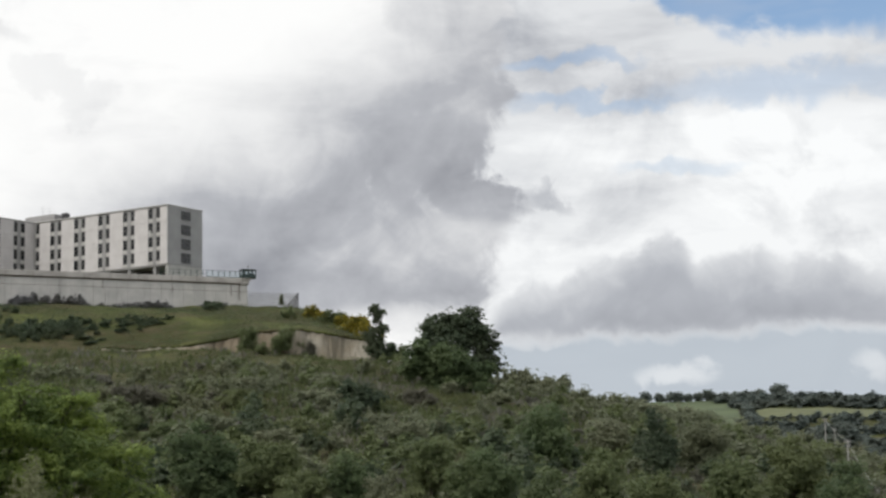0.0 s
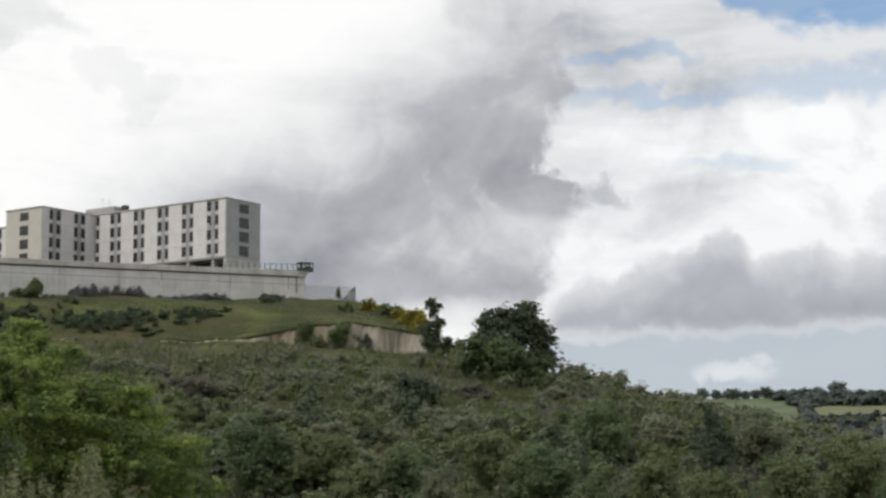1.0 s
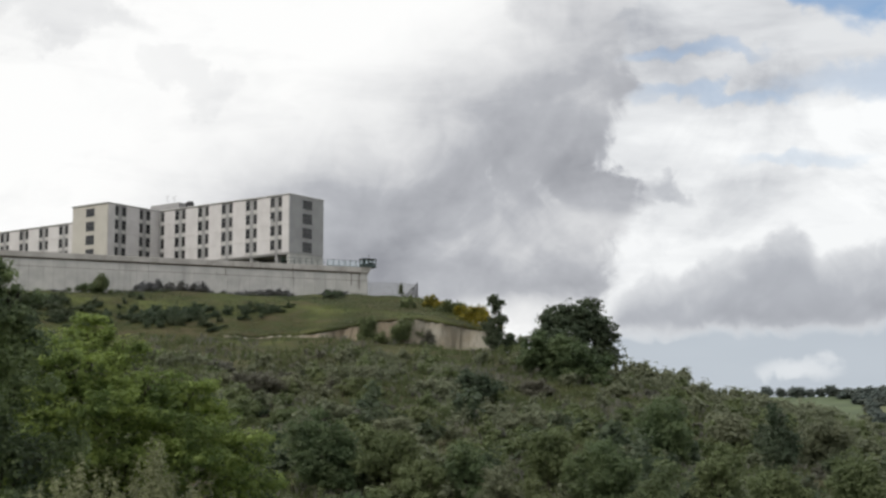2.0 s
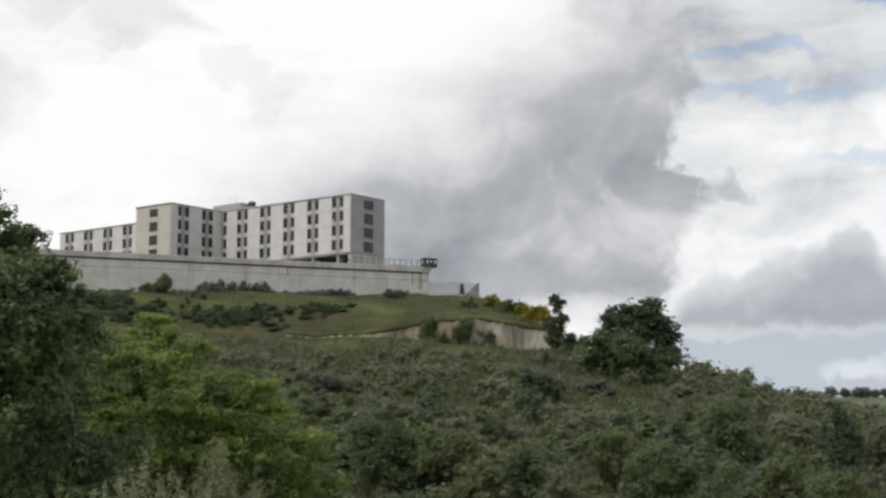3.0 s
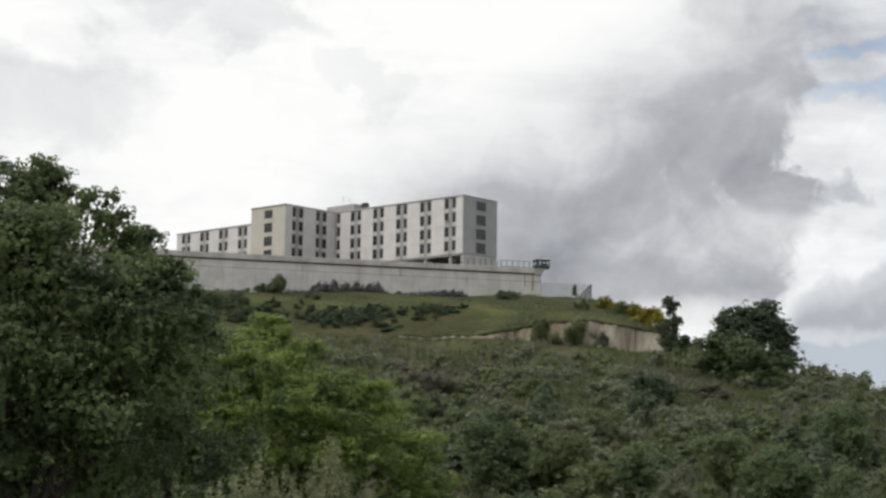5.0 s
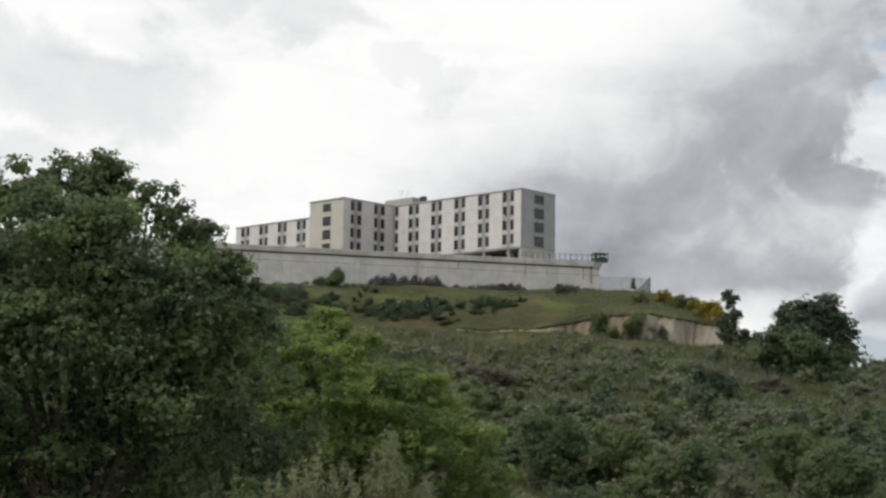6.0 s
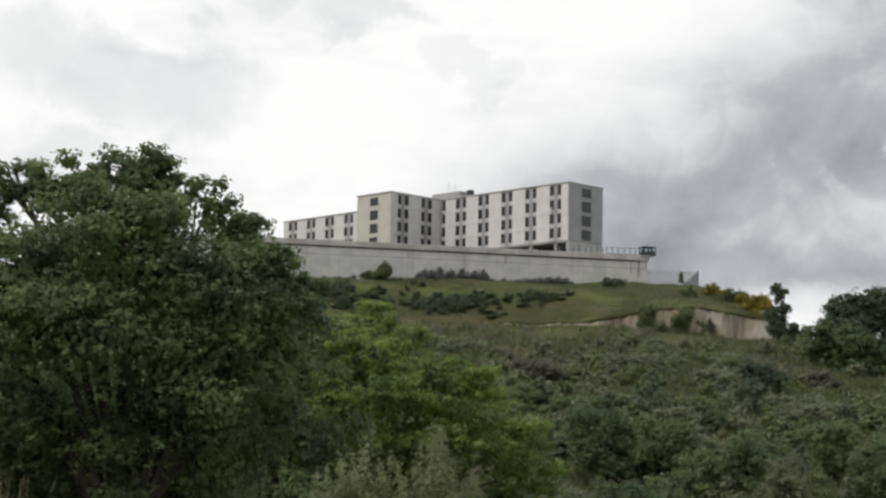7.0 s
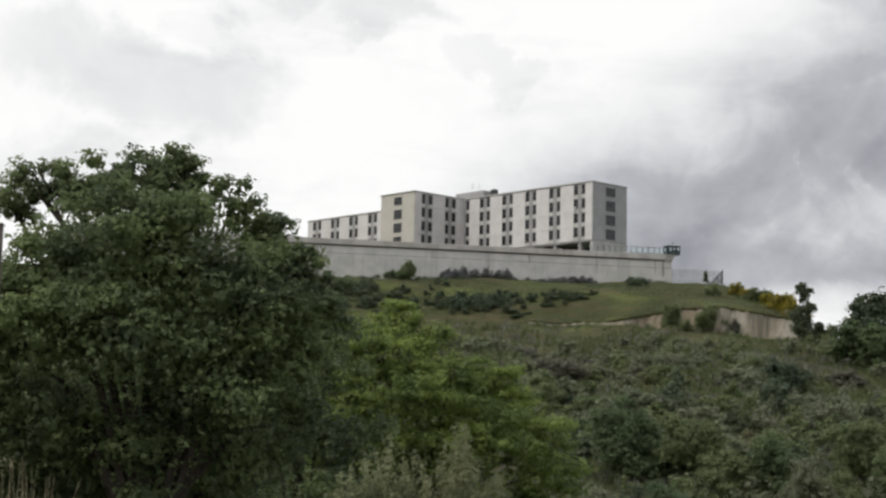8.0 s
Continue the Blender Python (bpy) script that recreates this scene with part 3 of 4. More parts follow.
    grid = [[cloth.verts.new((4.95 + 0.85 * i / 4, 0.27 + 0.05 * math.sin(i * 2.1 + j), BASE + 2 * FLOOR_H + 1.5 - 1.6 * j / 5)) for j in range(6)] for i in range(5)]
    for i in range(4):
        for j in range(5):
            cloth.faces.new((grid[i][j], grid[i + 1][j], grid[i + 1][j + 1], grid[i][j + 1]))
    bmesh.ops.solidify(cloth, geom=cloth.faces[:], thickness=0.02)
    cloth.transform(main)
    part("laundry", cloth, "cloth", b, "white washing hanging from a window grille")


build_prison()


# ---- perimeter wall, walkway screen, guard box, fence ----
WALL_L, WALL_R = Vector((-71.1, 337.6, 0)), Vector((6.95, 365.5, 0))
WALL_TOP = 46.95


def build_wall():
    w = tagged(empty("perimeter_wall"), "tall grey concrete perimeter wall with an overhanging coping", "wall", kind="structure")
    u = (WALL_R - WALL_L).normalized()
    deg = math.degrees(math.atan2(u.y, u.x))
    m = frame_at(WALL_R, deg)               # x < 0 along the wall, +y inside
    step = 2.5
    count = 53
    for k in range(count):
        x = -step * (k + 0.5)
        p = m @ Vector((x, 0, 0))
        foot = p.z + float(ground_z(math.degrees(math.atan2(p.x, p.y)), math.hypot(p.x, p.y))) - 1.2
        part("panel", box_bm(m @ Matrix.Translation((x, 0.2, (foot + WALL_TOP - 1.5) / 2)), (step - 0.03, 0.4, WALL_TOP - 1.5 - foot), 0.015), "concrete", w)
    part("band", box_bm(m @ Matrix.Translation((-66, 0.2, WALL_TOP - 1.35)), (132, 0.5, 0.32), 0.03), "rust", w, "dark stained joint under the coping")
    for k in range(11):
        part("coping", box_bm(m @ Matrix.Translation((-6 - 12 * k, 0.35, WALL_TOP - 0.6)), (11.96, 1.3, 1.2), 0.06), "cap", w)
    part("joint", box_bm(m @ Matrix.Translation((-66, -0.004, WALL_TOP - 3.05)), (132, 0.02, 0.07)), "rust", w)
    for x, w_, h in ((-2.0, 0.22, 3.4), (-3.9, 0.16, 2.6), (-17.5, 0.12, 2.2), (-33.0, 0.14, 1.8)):
        part("downpipe", tube(bmesh.new(), [m @ Vector((x, -0.06, WALL_TOP - 1.5)), m @ Vector((x, -0.06, WALL_TOP - 1.5 - h))], [w_ / 2, w_ / 2], 6), "stain", w, "rust-stained outlet pipe")
    # return towards the building
    m2 = m @ pose(0, 0, 0, 0, 0, 78)
    part("panel", box_bm(m2 @ Matrix.Translation((14, 0.2, 42.5)), (28, 0.4, 6.4)), "concrete", w)
    part("coping", box_bm(m2 @ Matrix.Translation((14.4, 0.4, WALL_TOP - 0.6)), (27, 1.2, 1.2), 0.06), "cap", w)
    # glazed walkway screen along the top
    s = tagged(empty("walkway_screen"), "green steel railing with glazed panels on the wall walk", "railing")
    n = 6
    for k in range(n + 1):
        part("post", box_bm(m @ Matrix.Translation((-1.3 - k * 1.36, 0.3, WALL_TOP + 0.8)), (0.12, 0.12, 1.6)), "rail", s)
        if k < n:
            part("pane", box_bm(m @ Matrix.Translation((-1.3 - (k + 0.5) * 1.36, 0.3, WALL_TOP + 0.78)), (1.2, 0.03, 1.2)), "screen", s).visible_shadow = False
    part("rail", box_bm(m @ Matrix.Translation((-1.3 - n * 0.68, 0.3, WALL_TOP + 1.5)), (n * 1.36, 0.08, 0.06)), "rail", s)
    part("kick_rail", box_bm(m @ Matrix.Translation((-1.3 - n * 0.68, 0.3, WALL_TOP + 0.12)), (n * 1.36, 0.08, 0.12)), "rail", s)
    # plain railing that goes on along the wall walk
    q = tagged(empty("wall_railing"), "thin dark green steel railing on the wall walk", "railing")
    for k in range(8):
        part("post", box_bm(m @ Matrix.Translation((-10.4 - k * 1.36, 0.3, WALL_TOP + 0.75)), (0.1, 0.1, 1.5)), "rail", q)
    for h in (0.75, 1.45):
        part("rail", box_bm(m @ Matrix.Translation((-10.1 - 4.8, 0.3, WALL_TOP + h)), (9.9, 0.05, 0.05)), "rail", q)
    # guard box that juts out over the corner on a flared corbel
    g = tagged(empty("guard_box"), "small dark green guard box with glazed sides on the wall corner", "guard post")
    cx = 0.25
    cor = bmesh.new()
    lo = [cor.verts.new((x, y, WALL_TOP - 1.6)) for x, y in ((-1.6, -0.1), (0.15, -0.1), (0.15, 1.2), (-1.6, 1.2))]
    mi = [cor.verts.new((x, y, WALL_TOP - 0.75)) for x, y in ((-1.6, -0.35), (0.35, -0.35), (0.35, 1.4), (-1.6, 1.4))]
    hi = [cor.verts.new((x, y, WALL_TOP + 0.02)) for x, y in ((-1.6, -0.6), (0.85, -0.6), (0.85, 1.7), (-1.6, 1.7))]
    for r0, r1 in ((lo, mi), (mi, hi)):
        for k in range(4):
            cor.faces.new((r0[k], r0[(k + 1) % 4], r1[(k + 1) % 4], r1[k]))
    cor.faces.new(lo[::-1]), cor.faces.new(hi)
    cor.transform(m)
    part("corbel", cor, "cap", g, "flared concrete corbel")
    part("floor", box_bm(m @ Matrix.Translation((cx, 0.5, WALL_TOP + 0.12)), (3.3, 2.3, 0.2), 0.03), "green", g)
    part("body", box_bm(m @ Matrix.Translation((cx, 0.5, WALL_TOP + 0.52)), (3.2, 2.2, 0.62), 0.03), "green", g)
    for dx in (-1.53, -0.35, 0.6, 1.53):
        for y in (-0.53, 1.53):
            part("post", box_bm(m @ Matrix.Translation((cx + dx, y, WALL_TOP + 1.3)), (0.2, 0.14, 1.1)), "green", g)
    for dx, w in ((-0.94, 1.02), (0.12, 0.8), (1.06, 0.78)):
        for y in (-0.53, 1.53):
            part("pane", box_bm(m @ Matrix.Translation((cx + dx, y, WALL_TOP + 1.3)), (w, 0.03, 1.04)), "screen", g).visible_shadow = False
    part("side_panel", box_bm(m @ Matrix.Translation((cx - 1.2, -0.51, WALL_TOP + 1.3)), (0.6, 0.12, 1.1), 0.02), "green", g)
    part("desk", box_bm(m @ Matrix.Translation((cx + 0.75, 0.6, WALL_TOP + 0.9)), (1.3, 0.9, 0.6), 0.04), "green", g)
    part("roof", box_bm(m @ Matrix.Translation((cx, 0.5, WALL_TOP + 1.93)), (3.36, 2.4, 0.2), 0.04), "green", g)
    lamp = bmesh.new()
    tube(lamp, [(cx + 0.1, 0.4, WALL_TOP + 2.1), (cx + 0.1, 0.4, WALL_TOP + 2.7)], [0.05, 0.05], 6)
    box(lamp, Matrix.Translation((cx + 0.1, 0.4, WALL_TOP + 2.75)), (0.3, 0.3, 0.2))
    lamp.transform(m)
    part("lamp", lamp, "steel", g)


build_wall()


def build_fence():
    f = tagged(empty("mesh_fence"), "tall galvanised mesh fence beside the wall corner", "fence")
    a, b = xyz(1.1, 366), xyz(2.85, 369)
    n = 12
    for k in range(n + 1):
        p = a.lerp(b, k / n)
        bm = tube(bmesh.new(), [(p.x, p.y, p.z - 0.5), (p.x, p.y, p.z + 3.9)], [0.04, 0.035], 6)
        tube(bm, [(p.x, p.y, p.z + 3.9), (p.x - 0.1, p.y - 0.5, p.z + 4.35)], [0.03, 0.02], 5)
        part("post", bm, "steel", f)
    for h in (0.6, 1.4, 2.2, 3.0, 3.8):
        part("rail", tube(bmesh.new(), [a + Vector((0, 0, h)), b + Vector((0, 0, h))], [0.03, 0.03], 4), "steel", f)
    wires = bmesh.new()
    for k in range(150):
        p = a.lerp(b, (k + 0.5) / 150)
        tube(wires, [(p.x, p.y, p.z), (p.x, p.y, p.z + 3.8)], [0.02, 0.02], 3)
    tagged(part("mesh", wires, "steel", f), kind="stuff")
    # braced end bay that runs back down the slope
    c = xyz(2.35, 356)
    end = bmesh.new()
    tube(end, [b, b + Vector((0, 0, 4.2))], [0.14, 0.12], 6)
    tube(end, [c, b + Vector((0, 0, 4.0))], [0.12, 0.1], 6)
    part("brace", end, "frame", f)
    web = bmesh.new()
    for k in range(1, 26):
        q = k / 26
        lo, hi = c.lerp(b, q), c.lerp(b + Vector((0, 0, 4.0)), q)
        tube(web, [lo, hi], [0.05, 0.05], 3)
    tagged(part("mesh", web, "frame", f), kind="stuff")


build_fence()


# ---- plants ----
def leaf_quads(centres, normals, size, rng, wide=0.55):
    """Vertices and faces of many leaves: pointed quads round the given centres."""
    n = len(centres)
    t1 = np.cross(normals, rng.normal(size=(n, 3)))
    t1 /= np.linalg.norm(t1, axis=1, keepdims=True) + 1e-9
    t2 = np.cross(normals, t1)
    s = np.reshape(size, (-1, 1)) * rng.uniform(0.6, 1.3, (n, 1))
    a, b, c, d = centres - t1 * s, centres + t2 * s * wide + normals * s * 0.15, centres + t1 * s, centres - t2 * s * wide + normals * s * 0.15
    verts = np.stack([a, b, c, d], 1).reshape(-1, 3)
    faces = np.arange(4 * n).reshape(-1, 4)
    return verts, faces


def clumps(lobes, n, size, flat, rng, core=0.82):
    """Breaks every lobe of a crown into a smaller core and n uneven tufts on its outside, with gaps between them."""
    out = []
    for (x, y, z, rx, ry, rz) in lobes:
        out.append((x, y, z - 0.05 * rz, rx * core, ry * core, rz * core))
        for _ in range(n):
            v = rng.normal(size=3)
            v /= np.linalg.norm(v)
            v[2] = abs(v[2]) if rng.random() < 0.55 else v[2]
            q, r = rng.uniform(0.7, 0.95), size * rng.uniform(0.65, 1.25)
            out.append((x + v[0] * rx * q, y + v[1] * ry * q, z + v[2] * rz * q, rx * r, ry * r, rz * r * flat))
    return out


def crown_points(lobes, sub, leaves, leaf_size, rng, stray=0.12, up=0.35):
    """Leaf centres, facings and sizes. Every lobe carries small rounded sprays of radius sub on its outside; the leaves of a spray
    overlap like shingles and face outwards and up. Larger inner leaves close the crown; stray sprays break its outline."""
    cs, ns, ss = [], [], []
    for (x, y, z, rx, ry, rz) in lobes:
        area = 4.2 * (rx * ry + rx * rz + ry * rz)
        k = max(5, int(0.95 * area / (sub * sub * 3.1)))
        v = rng.normal(size=(k, 3))
        v /= np.linalg.norm(v, axis=1, keepdims=True)
        v[:, 2] = np.where((v[:, 2] < -0.25) & (rng.random(k) < 0.6), -v[:, 2], v[:, 2])
        r = rng.uniform(0.62, 0.98, (k, 1))
        out = rng.random(k) < stray
        r[out] += rng.uniform(0.06, 0.42, (out.sum(), 1))
        centre = np.array([x, y, z]) + v * r * np.array([rx, ry, rz])
        size = sub * rng.uniform(0.6, 1.25, (k, 1, 1))
        w = rng.normal(size=(k, leaves, 3)) * 0.75 + v[:, None, :] * 0.55 + np.array([0, 0, 0.35])
        w /= np.linalg.norm(w, axis=2, keepdims=True)
        pts = centre[:, None, :] + w * size * rng.uniform(0.55, 1.05, (k, leaves, 1)) * np.array([1.1, 1.1, 0.75])
        nn = w * 0.8 + np.array([0, 0, up]) + rng.normal(size=(k, leaves, 3)) * 0.32
        keep = rng.random((k, leaves)) < np.where(out, 0.55, 1.0)[:, None]
        cs.append(pts[keep]), ns.append(nn[keep]), ss.append(np.full(int(keep.sum()), leaf_size))
        q = max(12, int(k * leaves * 0.24))
        u = rng.normal(size=(q, 3))
        u /= np.linalg.norm(u, axis=1, keepdims=True)
        cs.append(np.array([x, y, z]) + u * rng.uniform(0.35, 0.8, (q, 1)) * np.array([rx, ry, rz]))
        ns.append(u + rng.normal(size=(q, 3)) * 0.4), ss.append(np.full(q, leaf_size * 1.8))
    c, nrm = np.concatenate(cs), np.concatenate(ns)
    nrm /= np.linalg.norm(nrm, axis=1, keepdims=True) + 1e-9
    return c, nrm, np.concatenate(ss)


def mesh_from(name, verts, faces, mat):
    me = bpy.data.meshes.new(name)
    me.vertices.add(len(verts))
    me.vertices.foreach_set("co", np.ascontiguousarray(verts, dtype=np.float32).ravel())
    me.loops.add(faces.size)
    me.loops.foreach_set("vertex_index", faces.astype(np.int32).ravel())
    me.polygons.add(len(faces))
    me.polygons.foreach_set("loop_start", np.arange(0, faces.size, 4, dtype=np.int32))
    me.update(calc_edges=True)
    me.materials.append(M[mat])
    return me


def tree(name, base, lobes, mat, leaf_size, sub, leaves, label, category="tree", trunk=0.25, seed=1, group="", stray=0.12, tufts=0, tuft=0.42, flat=0.8, wide=0.55, up=0.35, crown=None):
    """A tree: tapered trunk with limbs that reach into the lobes, and a crown of single leaves (round the lobes, or round those of crown). Lobes are relative to the base."""
    rng = np.random.default_rng(seed)
    t = empty(name, base)
    tagged(t, label, category, group)
    bm = bmesh.new()
    top = max(l[2] for l in lobes)
    mean_x, mean_y = sum(l[0] for l in lobes) / len(lobes), sum(l[1] for l in lobes) / len(lobes)
    fork = Vector((mean_x * 0.35, mean_y * 0.35, top * 0.38))
    tube(bm, [(0, 0, -0.6), (mean_x * 0.1 + 0.05, mean_y * 0.1, fork.z * 0.5), fork, (mean_x * 0.8, mean_y * 0.8, top * 0.75)], [trunk * 1.25, trunk, trunk * 0.8, trunk * 0.25], 9)
    for (x, y, z, rx, ry, rz) in lobes:
        p = Vector((x, y, z))
        mid = fork.lerp(p, 0.5) + Vector((rng.normal() * 0.2, rng.normal() * 0.2, 0.08 * top))
        tube(bm, [fork * rng.uniform(0.75, 1.05), mid, p], [trunk * 0.5, trunk * 0.32, trunk * 0.12], 6)
        for _ in range(5):
            v = Vector(rng.normal(size=3)).normalized()
            q = p + Vector((v.x * rx, v.y * ry, abs(v.z) * rz)) * 0.85
            tube(bm, [mid.lerp(p, rng.uniform(0.4, 1)), p.lerp(q, 0.5) + Vector((0, 0, 0.05 * rz)), q], [trunk * 0.14, trunk * 0.09, trunk * 0.03], 4)
    part("trunk", bm, "bark", t, "dark branching trunk")
    c, n, sizes = crown_points(crown or (clumps(lobes, tufts, tuft, flat, rng) if tufts else lobes), sub, leaves, leaf_size, rng, stray, up)
    v, f = leaf_quads(c, n, sizes, rng, wide)
    part("crown", None, mat, t, mesh=mesh_from("crown", v, f, mat))
    return t


def at_place(az, d, up=0.0, z=None):
    """A thing's foot on the ground (or at the height z), its x axis across the line of sight."""
    if z is not None:
        up = z - float(ground_z(az, d))
    return Matrix.Translation(xyz(az, d, up)) @ pose(0, 0, 0, 0, 0, -az)


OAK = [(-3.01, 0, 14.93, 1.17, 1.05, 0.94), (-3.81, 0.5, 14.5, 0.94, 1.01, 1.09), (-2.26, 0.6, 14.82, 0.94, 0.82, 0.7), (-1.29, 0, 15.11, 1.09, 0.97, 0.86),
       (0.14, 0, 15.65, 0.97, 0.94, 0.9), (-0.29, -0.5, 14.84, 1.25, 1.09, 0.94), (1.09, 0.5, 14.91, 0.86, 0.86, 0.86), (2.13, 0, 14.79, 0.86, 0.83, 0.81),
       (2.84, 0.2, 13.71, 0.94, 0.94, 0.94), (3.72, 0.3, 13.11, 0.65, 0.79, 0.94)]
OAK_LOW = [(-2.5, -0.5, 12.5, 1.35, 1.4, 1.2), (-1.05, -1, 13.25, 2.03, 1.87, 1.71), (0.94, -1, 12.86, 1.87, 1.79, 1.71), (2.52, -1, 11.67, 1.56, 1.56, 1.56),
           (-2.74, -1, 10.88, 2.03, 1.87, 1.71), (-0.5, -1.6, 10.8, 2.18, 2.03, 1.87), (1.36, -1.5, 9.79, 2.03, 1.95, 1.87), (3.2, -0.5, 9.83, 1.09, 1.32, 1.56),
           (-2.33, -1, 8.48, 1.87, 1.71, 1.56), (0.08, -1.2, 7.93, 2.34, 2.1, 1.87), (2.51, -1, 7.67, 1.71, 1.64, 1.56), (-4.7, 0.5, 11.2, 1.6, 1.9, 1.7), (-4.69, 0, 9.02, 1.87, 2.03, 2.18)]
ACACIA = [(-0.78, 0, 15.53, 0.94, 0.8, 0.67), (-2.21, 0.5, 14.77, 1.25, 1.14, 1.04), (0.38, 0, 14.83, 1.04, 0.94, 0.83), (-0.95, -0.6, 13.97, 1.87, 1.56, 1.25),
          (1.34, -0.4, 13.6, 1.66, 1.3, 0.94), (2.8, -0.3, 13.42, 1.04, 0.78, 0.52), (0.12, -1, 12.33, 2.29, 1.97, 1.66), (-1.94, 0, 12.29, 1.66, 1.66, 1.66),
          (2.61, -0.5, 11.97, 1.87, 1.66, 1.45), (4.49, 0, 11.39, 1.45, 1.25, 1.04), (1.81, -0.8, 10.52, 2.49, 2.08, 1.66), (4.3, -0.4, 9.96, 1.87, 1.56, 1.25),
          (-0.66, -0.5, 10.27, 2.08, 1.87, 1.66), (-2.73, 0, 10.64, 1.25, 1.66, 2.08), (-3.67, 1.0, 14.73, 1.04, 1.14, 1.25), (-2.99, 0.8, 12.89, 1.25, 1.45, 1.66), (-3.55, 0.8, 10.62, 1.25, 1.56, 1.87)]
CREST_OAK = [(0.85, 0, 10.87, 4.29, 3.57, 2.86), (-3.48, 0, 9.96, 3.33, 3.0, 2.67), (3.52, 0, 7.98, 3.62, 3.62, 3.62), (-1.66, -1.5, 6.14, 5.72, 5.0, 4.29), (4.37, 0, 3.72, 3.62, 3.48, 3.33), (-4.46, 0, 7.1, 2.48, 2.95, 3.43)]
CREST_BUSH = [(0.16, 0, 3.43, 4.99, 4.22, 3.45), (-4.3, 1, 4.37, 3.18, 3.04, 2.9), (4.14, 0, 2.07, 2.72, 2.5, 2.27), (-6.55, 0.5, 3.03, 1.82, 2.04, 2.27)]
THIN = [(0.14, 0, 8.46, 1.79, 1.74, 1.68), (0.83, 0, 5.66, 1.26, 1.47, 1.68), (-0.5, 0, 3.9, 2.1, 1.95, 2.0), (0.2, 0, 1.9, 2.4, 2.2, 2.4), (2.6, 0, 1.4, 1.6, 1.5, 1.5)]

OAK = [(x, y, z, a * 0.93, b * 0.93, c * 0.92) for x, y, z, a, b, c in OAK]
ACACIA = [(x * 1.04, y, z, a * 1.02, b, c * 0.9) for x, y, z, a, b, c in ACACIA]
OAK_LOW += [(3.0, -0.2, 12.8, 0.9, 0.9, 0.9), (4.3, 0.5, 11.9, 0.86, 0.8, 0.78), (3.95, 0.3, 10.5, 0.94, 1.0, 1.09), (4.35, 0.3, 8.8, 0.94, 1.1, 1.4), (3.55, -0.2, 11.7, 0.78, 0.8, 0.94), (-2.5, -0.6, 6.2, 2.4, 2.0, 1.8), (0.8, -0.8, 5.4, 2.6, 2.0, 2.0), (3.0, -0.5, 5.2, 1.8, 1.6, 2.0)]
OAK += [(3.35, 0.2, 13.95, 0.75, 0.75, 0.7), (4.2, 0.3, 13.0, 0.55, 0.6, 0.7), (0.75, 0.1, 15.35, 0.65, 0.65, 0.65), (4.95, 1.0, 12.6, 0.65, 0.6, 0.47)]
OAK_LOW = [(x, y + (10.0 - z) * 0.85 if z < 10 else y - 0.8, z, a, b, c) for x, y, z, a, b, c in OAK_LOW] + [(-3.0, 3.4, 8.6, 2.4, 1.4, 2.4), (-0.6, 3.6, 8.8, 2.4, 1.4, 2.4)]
rng_oak = np.random.default_rng(33)
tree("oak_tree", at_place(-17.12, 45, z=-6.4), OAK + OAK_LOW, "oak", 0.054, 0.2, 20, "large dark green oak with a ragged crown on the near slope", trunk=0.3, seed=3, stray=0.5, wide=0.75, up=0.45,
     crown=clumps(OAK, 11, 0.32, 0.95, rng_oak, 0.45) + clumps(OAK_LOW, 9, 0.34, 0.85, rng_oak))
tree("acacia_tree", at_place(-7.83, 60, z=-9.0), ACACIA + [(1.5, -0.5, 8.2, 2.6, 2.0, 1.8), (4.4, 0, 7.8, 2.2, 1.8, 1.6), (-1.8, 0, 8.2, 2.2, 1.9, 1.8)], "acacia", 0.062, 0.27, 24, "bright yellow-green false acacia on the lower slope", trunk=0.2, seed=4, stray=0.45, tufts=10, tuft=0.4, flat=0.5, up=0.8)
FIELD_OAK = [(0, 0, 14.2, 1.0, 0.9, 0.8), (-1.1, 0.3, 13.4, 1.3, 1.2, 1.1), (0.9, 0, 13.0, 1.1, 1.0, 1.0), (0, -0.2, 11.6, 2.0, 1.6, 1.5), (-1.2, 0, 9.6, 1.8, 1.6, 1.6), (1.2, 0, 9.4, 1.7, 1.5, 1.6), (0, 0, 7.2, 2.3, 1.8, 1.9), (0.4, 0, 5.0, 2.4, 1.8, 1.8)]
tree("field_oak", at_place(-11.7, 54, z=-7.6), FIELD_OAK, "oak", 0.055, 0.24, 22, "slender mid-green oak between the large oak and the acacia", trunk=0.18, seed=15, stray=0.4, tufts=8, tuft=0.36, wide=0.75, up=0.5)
rng_olive = np.random.default_rng(9)
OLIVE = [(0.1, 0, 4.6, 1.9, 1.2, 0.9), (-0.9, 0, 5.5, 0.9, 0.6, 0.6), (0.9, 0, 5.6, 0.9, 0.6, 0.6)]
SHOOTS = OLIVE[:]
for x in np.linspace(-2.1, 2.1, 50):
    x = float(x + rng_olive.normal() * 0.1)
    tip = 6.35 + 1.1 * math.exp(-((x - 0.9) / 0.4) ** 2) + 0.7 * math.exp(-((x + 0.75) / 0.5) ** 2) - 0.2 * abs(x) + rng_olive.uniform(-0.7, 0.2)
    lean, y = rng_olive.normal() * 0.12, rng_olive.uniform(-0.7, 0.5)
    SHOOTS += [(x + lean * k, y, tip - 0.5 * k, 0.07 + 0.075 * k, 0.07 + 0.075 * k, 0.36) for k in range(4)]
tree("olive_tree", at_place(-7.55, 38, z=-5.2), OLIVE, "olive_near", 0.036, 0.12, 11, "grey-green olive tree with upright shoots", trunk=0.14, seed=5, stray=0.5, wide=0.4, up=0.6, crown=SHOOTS)
